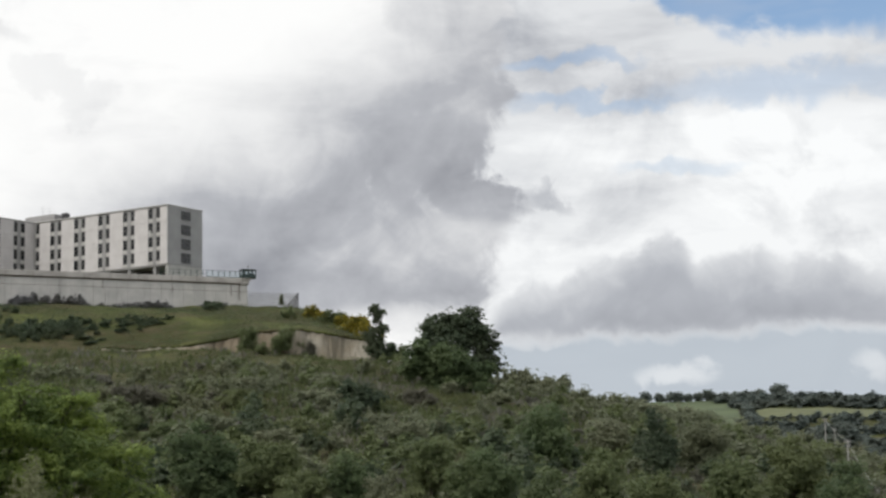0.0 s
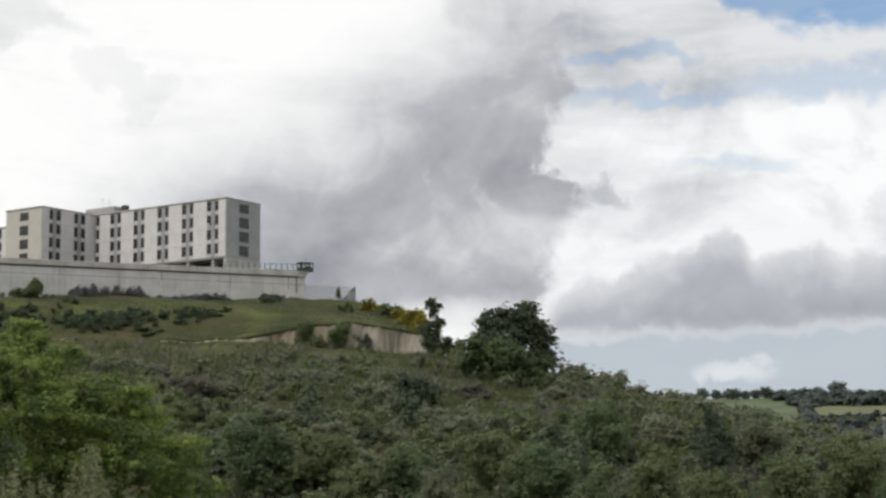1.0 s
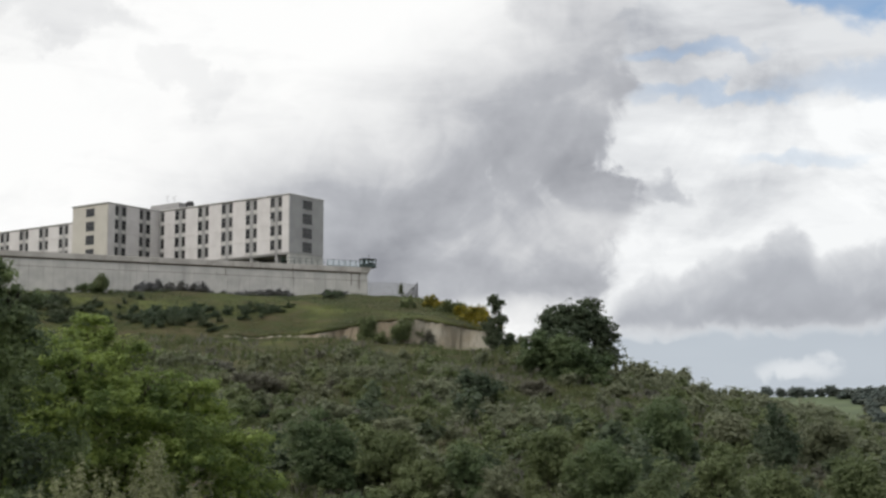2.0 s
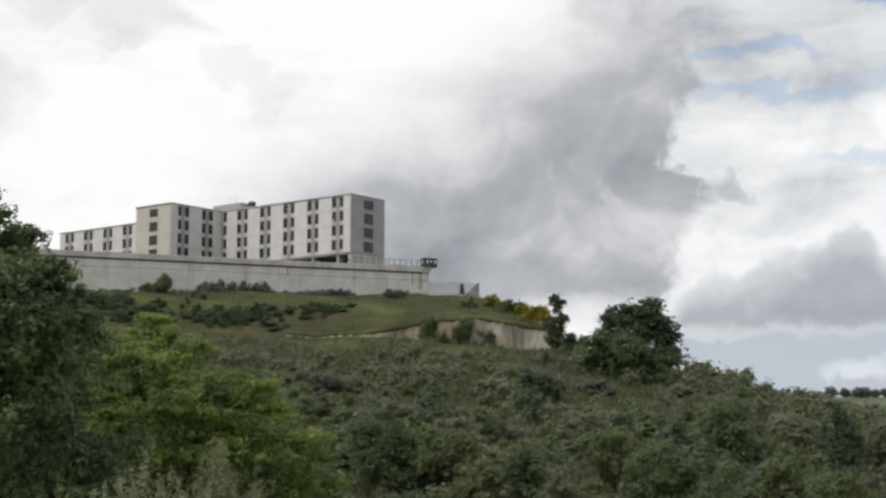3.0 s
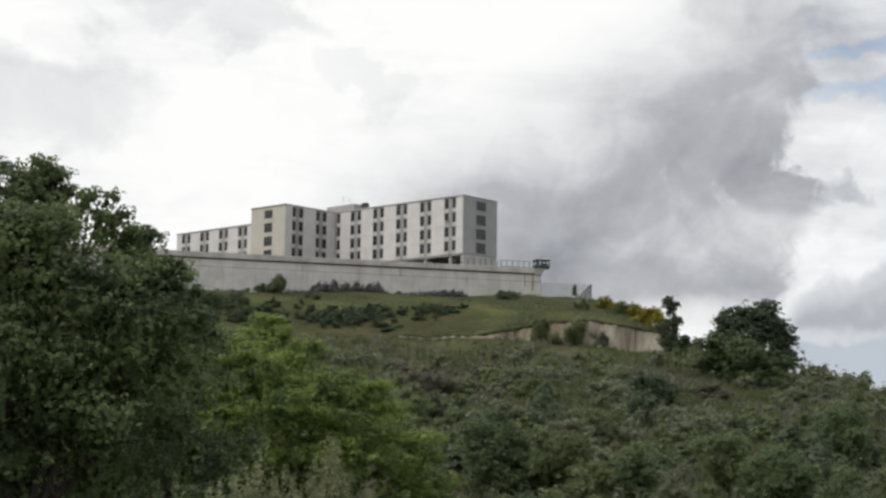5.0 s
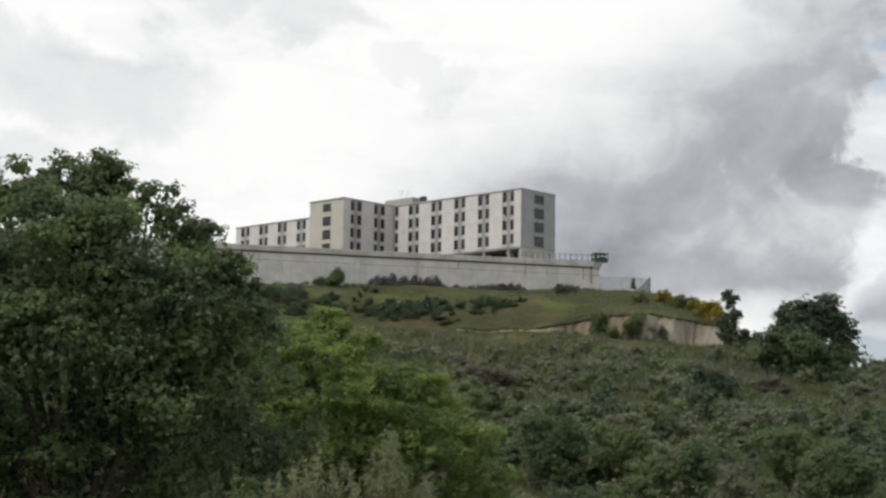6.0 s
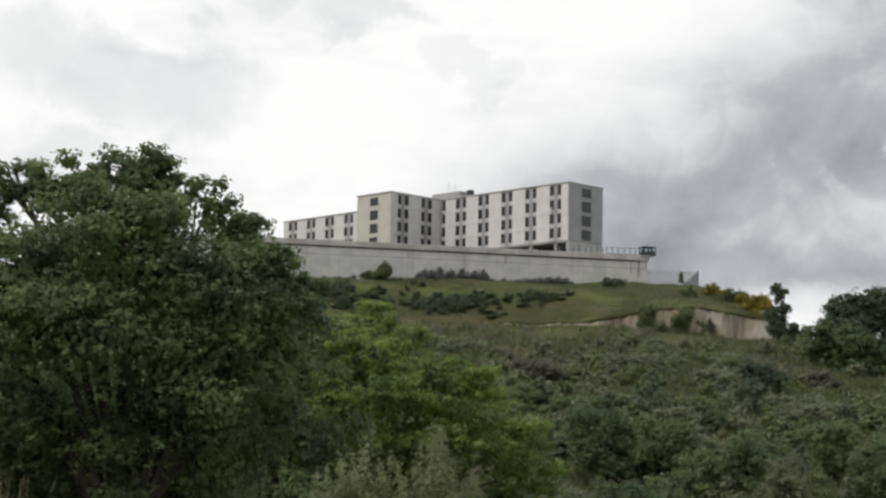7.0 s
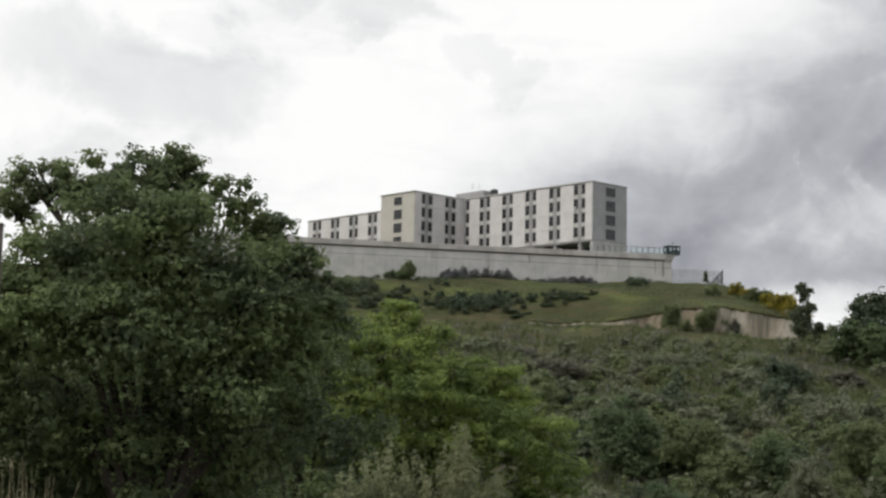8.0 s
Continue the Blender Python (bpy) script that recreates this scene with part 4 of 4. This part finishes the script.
tree("crest_oak", at_place(8.46, 275, z=16.5), CREST_OAK, "holm", 0.2, 0.62, 20, "broad dark oak standing on the ridge", trunk=0.4, seed=6, stray=0.35, tufts=7, tuft=0.3, wide=0.8, up=0.5)
CREST_BUSH = [(x, y, z + 1.2, a, b, c * 1.15) for x, y, z, a, b, c in CREST_BUSH] + [(0, 0, 1.5, 5.0, 4.0, 1.8)]
tree("crest_thicket", at_place(8.17, 262, z=14.6), CREST_BUSH, "leafy", 0.2, 0.6, 18, "rounded green thicket at the foot of the ridge oak", category="bush", trunk=0.15, seed=7, tufts=6, tuft=0.4, wide=0.8, up=0.9)
tree("holm_oak", at_place(5.6, 298.5, z=23.3), THIN, "holm", 0.17, 0.5, 18, "narrow dark holm oak at the end of the cut bank", trunk=0.2, seed=8, stray=0.3, tufts=5, tuft=0.35, wide=0.8)


def round_lobes(h, w, rng):
    """Lobes of a bushy tree of that height and width, foliage nearly to the ground."""
    r = w / 2
    out = [(0, 0, h * 0.72, r * 0.55, r * 0.55, h * 0.27), (0, 0, h * 0.4, r * 0.75, r * 0.75, h * 0.34)]
    n = 6 + int(rng.integers(0, 3))
    for k in range(n):
        a = math.tau * k / n + rng.uniform(-0.4, 0.4)
        q, up = rng.uniform(0.35, 0.62), rng.uniform(0.28, 0.74)
        s = rng.uniform(0.3, 0.46)
        out.append((r * q * math.cos(a), r * q * math.sin(a), h * up, r * s, r * s, min(h * 0.24, r * s * 1.1)))
    return out


def scruffy_lobes(h, w, rng):
    """A low sprawling bush: many small uneven lobes, gaps between them."""
    out = []
    for _ in range(15):
        x, y = rng.normal() * w * 0.24, rng.normal() * w * 0.2
        up = h * rng.uniform(0.15, 0.85) * max(0.35, 1 - (x / w) ** 2 * 3)
        r = w * rng.uniform(0.08, 0.17)
        out.append((x, y, up, r, r, max(r * 0.8, up * 0.5)))
    return out


# azimuth, distance, height, width, foliage
SLOPE_TREES = [
    (11.36, 175, 8.0, 8.2, "oak"),
    (15.36, 165, 8.9, 5.4, "holm"),
    (5.04, 215, 4.6, 6.3, "holm"),
    (8.15, 254, 2.4, 3.0, "olive"),
    (6.21, 190, 2.7, 7.2, "olive"),
    (3.46, 223, 2.3, 7.0, "olive"),
    (9.2, 140, 7.2, 9.0, "oak"),
    (7.38, 150, 6.2, 6.2, "shrub"),
    (13.26, 140, 6.6, 6.3, "shrub"),
    (17.90, 135, 9.0, 6.1, "shrub"),
    (16.80, 190, 7.3, 7.9, "olive"),
    (19.82, 170, 8.0, 7.7, "shrub"),
    (21.65, 140, 8.3, 6.8, "oak"),
    (4.61, 140, 6.0, 6.3, "oak"),
    (1.88, 150, 6.5, 7.8, "shrub"),
    (-0.64, 150, 8.1, 8.8, "oak"),
    (0.72, 221, 2.5, 6.9, "shrub"),
    (-2.57, 215, 3.7, 8.2, "dry"),
    (2.67, 185, 3.2, 7.0, "shrub"),
    (7.02, 235, 2.9, 5.7, "dry"),
    (13.69, 200, 4.6, 6.9, "olive"),
    (9.79, 246, 2.5, 5.1, "olive"),
    (5.78, 125, 6.4, 4.3, "olive"),
    (11.28, 125, 6.4, 5.2, "oak"),
    (14.99, 125, 7.0, 6.1, "shrub"),
    (6.63, 128, 4.4, 5.8, "shrub"),
    (2.86, 140, 4.6, 6.8, "shrub"),
    (-0.23, 150, 4.6, 6.8, "oak"),
    (0.94, 122, 5.2, 4.6, "oak"),
    (-1.58, 118, 6.1, 4.1, "olive"),
    (2.10, 179, 2.6, 6.2, "olive"),
    (-0.04, 193, 2.7, 5.3, "olive"),
    (-1.60, 190, 2.7, 7.2, "shrub"),
    (-4.09, 243, 2.6, 5.1, "dry"),
    (-3.38, 196, 2.8, 6.1, "shrub"),
    (0.93, 234, 2.5, 4.9, "olive"),
    (-1.61, 223, 2.6, 4.6, "olive"),
    (4.02, 240, 2.5, 4.2, "olive"),
    (5.53, 197, 2.6, 4.1, "olive"),
    (7.59, 198, 2.6, 4.8, "olive"),
    (-5.15, 190, 2.8, 5.9, "holm"),
]
KINDS = {
    "oak": ("leafy", "dark green deciduous tree on the lower slope", "tree"),
    "shrub": ("shrub", "mid-green bushy tree on the scrub slope", "tree"),
    "holm": ("holm", "dense dark holm oak on the scrub slope", "tree"),
    "olive": ("olive", "grey-green wild olive on the scrub slope", "tree"),
    "dry": ("dry", "brownish half-bare thorn bush on the slope", "bush"),
    "acacia": ("acacia", "fresh light-green young acacia on the lower slope", "tree"),
}
for i, (az, d, h, w, kind) in enumerate(SLOPE_TREES):
    mat, label, cat = KINDS[kind]
    rng = np.random.default_rng(100 + i)
    k = d / 200
    tree({"dry": "thorn_bush", "olive": "wild_olive", "oak": "slope_oak", "holm": "slope_holm_oak", "acacia": "young_acacia", "shrub": "bushy_tree"}[kind],
         at_place(az, d), round_lobes(max(h, 2.2), w, rng), mat, 0.12 * k + 0.03, 0.36 * k + 0.08, 14, label, cat, trunk=0.06 + 0.015 * w, seed=200 + i, group=label, stray=0.35, tufts=2, tuft=0.5, up=0.55)

# single bushes of the meadow and the bank: azimuth, distance, height, width, foliage, label
for i, (az, d, h, w, mat, label) in enumerate([
    (-8.25, 344, 3.6, 5.2, "shrub", "loose green bush in front of the perimeter wall"),
    (-8.5, 343, 2.6, 4.4, "leafy", "loose green bush in front of the perimeter wall"),
    (-8.0, 345, 2.4, 4.0, "leafy", "loose green bush in front of the perimeter wall"),
    (-0.15, 346, 2.2, 4.4, "holm", "dark rounded bush alone on the meadow"),
    (2.28, 356, 3.6, 0.98, "olive", "thin straggly shrub beside the mesh fence"),
    (2.5, 331, 2.2, 3.2, "shrub", "rounded green bush below the mesh fence"),
    (1.1, 297, 4.0, 5.0, "shrub", "green bush against the cut bank"),
    (2.4, 296.5, 4.8, 5.8, "shrub", "green bush against the cut bank"),
    (3.25, 297.5, 2.6, 2.2, "dry", "thin brown bush against the cut bank"),
    (6.25, 300, 2.6, 4.5, "holm", "low dark bush beside the holm oak"),
    (6.9, 303, 2.4, 4.0, "shrub", "low green bush on the ridge"),
    (6.5, 300, 3.0, 4.5, "shrub", "low green bush on the ridge"),
    (7.3, 298, 3.2, 5.0, "olive", "low greyish bush on the ridge"),
    (4.1, 333, 2.2, 6.0, "shrub", "green broom without flowers on the bank"),
]):
    tree("bush", at_place(az, d), scruffy_lobes(h, w * 1.15, np.random.default_rng(300 + i)), mat, 0.15 if w > 1 else 0.1, 0.34 if w > 1 else 0.16, 12, label, "bush", trunk=0.05, seed=320 + i, stray=0.35)
for i, (az, d, h, w) in enumerate([(3.35, 335, 1.9, 3.6), (3.65, 334, 1.4, 3.0), (4.5, 323, 2.8, 4.4), (4.95, 312, 3.2, 4.8), (4.72, 316, 3.0, 4.6), (5.2, 307, 2.8, 3.8)]):
    tree("broom_bush", at_place(az, d), scruffy_lobes(h * 1.15, w * 1.2, np.random.default_rng(400 + i)), "broom", 0.12, 0.28, 11, "broom bush in full yellow flower on the bank", "bush", trunk=0.06, seed=420 + i, group="flowering broom")


# ---- shrubs and undergrowth of the slope ----
def shrub_template(seed, lobes, sub=0.125, leaves=6, size=0.055, up=0.55, wide=0.55):
    rng = np.random.default_rng(seed)
    c, n, s = crown_points(lobes, sub, leaves, size, rng, 0.5, up)
    return leaf_quads(c, n, s, rng, wide)


def template_lobes(k):
    """A loose shrub: a low core and plumes of different height."""
    rng = np.random.default_rng(60 + k)
    out = [(0, 0, 0.32, 0.3, 0.3, 0.3)]
    for _ in range(8):
        x, y = rng.normal(size=2) * 0.24
        tip = rng.uniform(0.4, 1.05) * (1 - 0.8 * (x * x + y * y))
        r = rng.uniform(0.1, 0.2)
        out.append((x, y, tip - r, r, r, r * rng.uniform(1.0, 1.9)))
    return out


TEMPLATES = [shrub_template(20 + k, template_lobes(k)) for k in range(8)]
MID = [shrub_template(120 + k, template_lobes(k), 0.17, 5, 0.078) for k in range(8)]
FAR = [shrub_template(80 + k, template_lobes(k)[:4], 0.3, 5, 0.13, 1.4, 0.9) for k in range(4)]
TUFTS = [(v[:4 * 60], f[:60]) for v, f in (shrub_template(40 + k, [(0, 0, 0.4, 0.5, 0.5, 0.45)]) for k in range(4))]


def scatter(name, mat, spots, label, category, small=False, far=False):
    """Many shrubs of one kind as one mesh; spots are (azimuth, distance, height, width)."""
    rng = np.random.default_rng(len(spots))
    vs, fs, base = [], [], 0
    for az, d, h, w in spots:
        v, f = (TUFTS if small else FAR if far else MID if d > 150 else TEMPLATES)[rng.integers(4 if small or far else 8)]
        a = rng.uniform(0, math.tau)
        p = np.stack([v[:, 0] * math.cos(a) - v[:, 1] * math.sin(a), v[:, 0] * math.sin(a) + v[:, 1] * math.cos(a), v[:, 2]], 1) * np.array([w, w, h])
        o = xyz(az, d, -0.1 * h)
        vs.append(p + np.array(o)), fs.append(f + base)
        base += len(v)
    ob = new(name, mesh_from(name, np.concatenate(vs), np.concatenate(fs), mat))
    return tagged(ob, label, category, kind="stuff")


def slope_spots(rng, n, az, d, h, w=(1.0, 1.5), keep=None):
    out = []
    while len(out) < n:
        a = rng.uniform(*az)
        q = math.sqrt(rng.uniform(d[0] ** 2, d[1] ** 2))
        hh = rng.uniform(*h)
        if keep is None or keep(a, q):
            out.append((a, q, hh, hh * rng.uniform(*w)))
    return out


def clearing(a, q):
    """Where the slope stays open grass: bands and patches between the thickets."""
    x, y = q * math.sin(radians(a)), q * math.cos(radians(a))
    n = noise.noise(Vector((x * 0.035, y * 0.022, 3.0))) + 0.5 * noise.noise(Vector((x * 0.09, y * 0.06, 7.0)))
    return (n > -0.34 or q < 215) and not (q > 272 and a < 5.2)


def stalks(name, mat, n, az, d, height, label, seed, keep):
    """Rank grass as one sheet of standing blades in loose tufts, denser where keep is high."""
    rng = np.random.default_rng(seed)
    a = rng.uniform(*az, n * 3)
    q = np.sqrt(rng.uniform(d[0] ** 2, d[1] ** 2, n * 3))
    ok = np.flatnonzero(keep(a, q) > rng.random(n * 3))[:n]
    a, q = a[ok], q[ok]
    o = np.stack([q * np.sin(np.radians(a)), q * np.cos(np.radians(a)), ground_z(a, q) - 0.08], 1)
    k = 7
    o = np.repeat(o, k, 0) + rng.normal(size=(len(o) * k, 3)) * np.array([0.45, 0.45, 0.0])
    h = rng.uniform(*height, (len(o), 1)) * np.repeat(rng.uniform(0.6, 1.3, (len(a), 1)), k, 0)
    side = rng.normal(size=(len(o), 3)) * np.array([1, 1, 0])
    side /= np.linalg.norm(side, axis=1, keepdims=True)
    lean = rng.normal(size=(len(o), 3)) * np.array([0.3, 0.3, 0.0]) * h
    tall = np.array([0, 0, 1.0]) * h
    w = side * h * 0.16
    v = np.stack([o - w * 0.5, o + lean * 0.5 + tall * 0.6 - w, o + lean + tall, o + lean * 0.5 + tall * 0.6 + w], 1).reshape(-1, 3)
    ob = new(name, mesh_from(name, v, np.arange(4 * len(o)).reshape(-1, 4), mat))
    return tagged(ob, label, "grass", kind="stuff")


def patchy(scale, shift):
    return lambda a, q: np.clip(0.5 + 0.55 * np.sin(a * scale + shift + 1.7 * np.sin(q * 0.05)) * np.sin(q * 0.09 * scale + shift), 0.05, 1)


def build_scrub():
    slope = (lambda f: lambda a, q: f(a, q) * np.where((q > 272) & (a < 5.2), 0.35, 1.0))
    stalks("rank_grass", "rank", 11000, (-14, 26), (140, 297), (0.5, 1.1), "rank green grass between the shrubs of the slope", 51, slope(patchy(1.3, 0.0)))
    stalks("dry_grass", "dry", 2600, (-14, 26), (140, 297), (0.5, 1.2), "tall dry grass between the shrubs of the slope", 52, slope(patchy(1.1, 2.0)))
    stalks("meadow_grass", "herb", 3500, (-14, 6.0), (302, 352), (0.15, 0.4), "uneven meadow grass below the perimeter wall", 53, patchy(0.9, 1.0))
    r = np.random.default_rng(11)
    scatter("olive_scrub", "olive", slope_spots(r, 430, (-14, 26), (130, 290), (1.4, 3.3), (1.0, 1.6), keep=clearing), "grey-green wild olive scrub over the slope", "scrub")
    scatter("green_scrub", "shrub", slope_spots(r, 400, (-14, 26), (120, 290), (1.2, 3.3), (1.0, 1.6), keep=clearing), "dense green scrub over the slope", "scrub")
    scatter("dry_scrub", "dry", slope_spots(r, 250, (-12, 26), (150, 292), (0.7, 1.8), (1.2, 2.0), keep=clearing), "brownish dry scrub over the slope", "scrub")
    scatter("dark_thicket", "holm", slope_spots(r, 95, (-14, 26), (115, 205), (2.2, 4.6), (0.9, 1.3)), "dark green thickets on the lower slope", "scrub")
    band = [(r.normal(-6.0, 0.6), r.normal(313, 4.5), r.uniform(0.9, 2.3), r.uniform(1.6, 3.4)) for _ in range(75)]
    band += [(r.normal(-4.8, 0.7), r.normal(316, 4.5), r.uniform(0.5, 1.3), r.uniform(1.2, 2.8)) for _ in range(35)]
    band += [(r.normal(-9.8, 1.3), r.normal(316, 7), r.uniform(0.7, 1.8), r.uniform(1.6, 3.4)) for _ in range(110)]
    band += [(r.normal(-2.8, 0.6), r.normal(320, 3), r.uniform(0.4, 1.0), r.uniform(1.2, 2.8)) for _ in range(40)]
    scatter("meadow_scrub", "holm", band, "dark low scrub in bands across the meadow", "scrub")
    wall_d = lambda a: 338.5 + (a + 12) * 1.62
    weeds = [(a, wall_d(a) + r.uniform(0, 3.0), r.uniform(1.2, 2.9), r.uniform(1.4, 3.0)) for a in r.uniform(-6.9, -4.5, 26)]
    weeds += [(a, wall_d(a) + r.uniform(0, 3.0), r.uniform(0.8, 1.9), r.uniform(1.2, 2.6)) for a in r.uniform(-3.5, -1.7, 18)]
    weeds += [(a, wall_d(a) + r.uniform(0, 3.0), r.uniform(0.3, 0.9), r.uniform(0.8, 2.0)) for a in r.uniform(-13, 1, 60)]
    scatter("wall_weeds", "weed", weeds, "greyish weeds at the foot of the perimeter wall", "weeds")
    cover = slope_spots(r, 500, (-14, 26), (150, 296), (0.45, 1.1), (1.8, 3.6))
    scatter("green_undergrowth", "herb", cover, "low green undergrowth between the shrubs", "undergrowth", small=True)
    tufts = slope_spots(r, 1000, (-14, 6.5), (298, 352), (0.35, 0.95), (1.6, 3.6), keep=lambda a, q: noise.noise(Vector((a * 0.9, q * 0.06, 2.0))) > -0.1 and q > float(cliff_d(a)) + 1)
    scatter("meadow_tussocks", "herb", tufts[:600], "uneven grass tussocks over the meadow", "grass", small=True)
    scatter("meadow_weeds", "leafy", tufts[600:], "darker weeds scattered over the meadow", "weeds", small=True)
    rim = [(a, float(cliff_d(a)) + r.uniform(-0.9, 0.8), r.uniform(0.4, 1.2), r.uniform(0.8, 2.0)) for a in np.arange(-4.2, 5.5, 0.05)]
    scatter("rim_grass", "herb", rim, "grass tufts hanging over the rim of the bank", "grass", small=True)
    foot = [(a, float(cliff_d(a)) - r.uniform(1.8, 4.5), r.uniform(0.4, 1.1), r.uniform(0.8, 2.0)) for a in np.arange(-4.2, 5.5, 0.08)]
    scatter("foot_weeds", "shrub", foot, "weeds along the foot of the bank", "grass", small=True)
    saddle = [(r.uniform(5.7, 9.5), 296 + r.uniform(-10, 6), r.uniform(1.4, 2.8), r.uniform(1.8, 3.6)) for _ in range(45)]
    scatter("saddle_scrub", "shrub", saddle, "green scrub on the saddle beside the ridge oak", "scrub")
    ridge = [(a, 290 + r.uniform(-8, 10), r.uniform(2.2, 3.8) + (1.1 if a < 12.2 else 0.0), r.uniform(2.8, 5.0)) for a in np.arange(9.6, 26, 0.2)]
    scatter("ridge_scrub", "olive", ridge, "olive scrub along the falling ridge", "scrub")
    valley = slope_spots(r, 130, (-24, 26), (62, 115), (4.0, 8.0), (0.9, 1.3), keep=lambda a, q: float(ground_z(a, q)) + 8 < 1.6 - 0.03 * q)
    scatter("valley_scrub", "oak", valley, "dark leafy growth in the valley bottom", "scrub", far=True)
    under = slope_spots(r, 40, (-26, -11), (34, 44), (2.5, 4.5), (0.9, 1.3))
    scatter("undergrowth", "oak", under, "dark undergrowth below the large oak", "scrub")


build_scrub()


# ---- the far hillside ----
def field(name, az0, az1, d0, d1, slant, mat, label):
    """A tilled field laid on the far slope."""
    n, k = 30, 16
    bm = bmesh.new()
    grid = [[None] * (k + 1) for _ in range(n + 1)]
    for i in range(n + 1):
        for j in range(k + 1):
            q = j / k
            a = az0 + (az1 + slant * (1 - q) - az0) * i / n
            grid[i][j] = bm.verts.new(xyz(a, d0 + (d1 - d0) * q, 0.5))
    for i in range(n):
        for j in range(k):
            bm.faces.new((grid[i][j], grid[i + 1][j], grid[i + 1][j + 1], grid[i][j + 1]))
    return tagged(part(name, bm, mat), label, "field", kind="structure")


field("field_1", 13.6, 17.95, 1120, 1395, 0.45, "crop", "green crop field on the far slope")
field("field_2", 18.7, 25.0, 1256, 1322, 0.0, "stubble", "pale mown strip on the far slope")

r_far = np.random.default_rng(31)
# skyline trees; their distance haze comes from the leaf colour
for i, (a, h, w) in enumerate([(14.55, 9, 10), (14.95, 12, 13), (15.4, 10, 9), (15.95, 13, 22), (16.4, 9, 8), (16.75, 10, 9), (17.15, 12, 16), (17.65, 10, 12), (18.0, 9, 14), (18.5, 10, 12), (18.85, 11, 13), (19.45, 18, 20), (20.3, 8, 10)]):
    tree("far_tree", at_place(a, 1398, -1.8), round_lobes(h * 0.85, w, np.random.default_rng(500 + i)), "hazed_wood", 1.0, 2.4, 10, "tree on the far skyline with haze in its leaf colour", "tree", trunk=0.5, seed=520 + i, group="skyline trees")
wood = [(a, 1388 + r_far.uniform(-14, 14), r_far.uniform(5, 9), r_far.uniform(8, 14)) for a in np.arange(17.3, 27, 0.12)]
wood += [(a, d, r_far.uniform(5, 9), r_far.uniform(8, 13)) for a, d in zip(r_far.uniform(18.05, 27, 190), r_far.uniform(1330, 1385, 190))]
wood += [(18.45 + r_far.uniform(-0.2, 0.2), d, r_far.uniform(4, 7), r_far.uniform(7, 11)) for d in np.arange(1180, 1385, 6)]
wood += [(a, d, r_far.uniform(5, 9), r_far.uniform(8, 13)) for a, d in zip(r_far.uniform(18.2, 27, 330), r_far.uniform(900, 1240, 330))]
wood += [(a, 1247 + r_far.uniform(-6, 6), r_far.uniform(3, 5), r_far.uniform(5, 8)) for a in np.arange(18.6, 26, 0.3)]
# woodland in the same leaves, tinted for haze
scatter("far_wood", "hazed_wood", wood, "woodland on the far hillside, bluish with haze painted into the leaves", "woodland", far=True)


# ---- utility poles with their wires ----
def utility_pole(az, d, h, mat, label, r=0.12):
    p = empty("utility_pole", at_place(az, d))
    tagged(p, label, "utility pole")
    part("shaft", tube(bmesh.new(), [(0, 0, -0.6), (0, 0, h * 0.5), (0, 0, h)], [r * 1.2, r, r * 0.8], 10), mat, p)
    arm = box_bm(Matrix.Translation((0, 0, h - 0.35)), (0.9, 0.08, 0.1), 0.01)
    for dx in (-0.38, 0.38):
        tube(arm, [(dx, 0, h - 0.3), (dx, 0, h - 0.12)], [0.04, 0.03], 6)
    if d > 100:
        part("cross_arm", arm, mat, p)
    else:
        arm.free()
    return xyz(az, d, h - 0.15)


tops = [utility_pole(20.97, 300, 6.6, "pale_post", "pale utility pole among the scrub", 0.1),
        utility_pole(21.28, 340, 8.2, "pale_post", "pale utility pole among the scrub", 0.1),
        utility_pole(21.68, 232, 5.0, "pale_post", "pale utility pole among the scrub", 0.1),
        xyz(22.6, 170, 3.2)]
wire = bmesh.new()
for a, b in zip((tops[1], tops[0], tops[2]), (tops[0], tops[2], tops[3])):
    tube(wire, [a.lerp(b, q / 8) - Vector((0, 0, 1.6 * (q / 8) * (1 - q / 8))) for q in range(9)], [0.022] * 9, 4)
tagged(part("overhead_wire", wire, "pale_post"), "pale sagging wire between the utility poles", "wire")
utility_pole(-22.28, 36, 10.55, "post", "weathered grey wooden pole beside the oak", 0.085)

# ---- dry reeds on the near bank ----
def build_reeds():
    r = np.random.default_rng(77)
    bm = bmesh.new()
    for _ in range(170):
        az, d = r.uniform(-24.5, -20.4), r.uniform(29, 33)
        p = xyz(az, d, -0.1)
        h = (EYE - 0.022 * d - p.z) * r.uniform(0.75, 1.12)
        lean = Vector((r.normal() * 0.12, r.normal() * 0.12, 0)) * h * 0.5
        tube(bm, [p, p + lean * 0.3 + Vector((0, 0, h * 0.55)), p + lean + Vector((0, 0, h))], [0.014, 0.011, 0.004], 3)
    tagged(part("dry_reeds", bm, "reed"), "pale dry reeds and grass stalks on the near bank", "reeds", kind="stuff")


build_reeds()
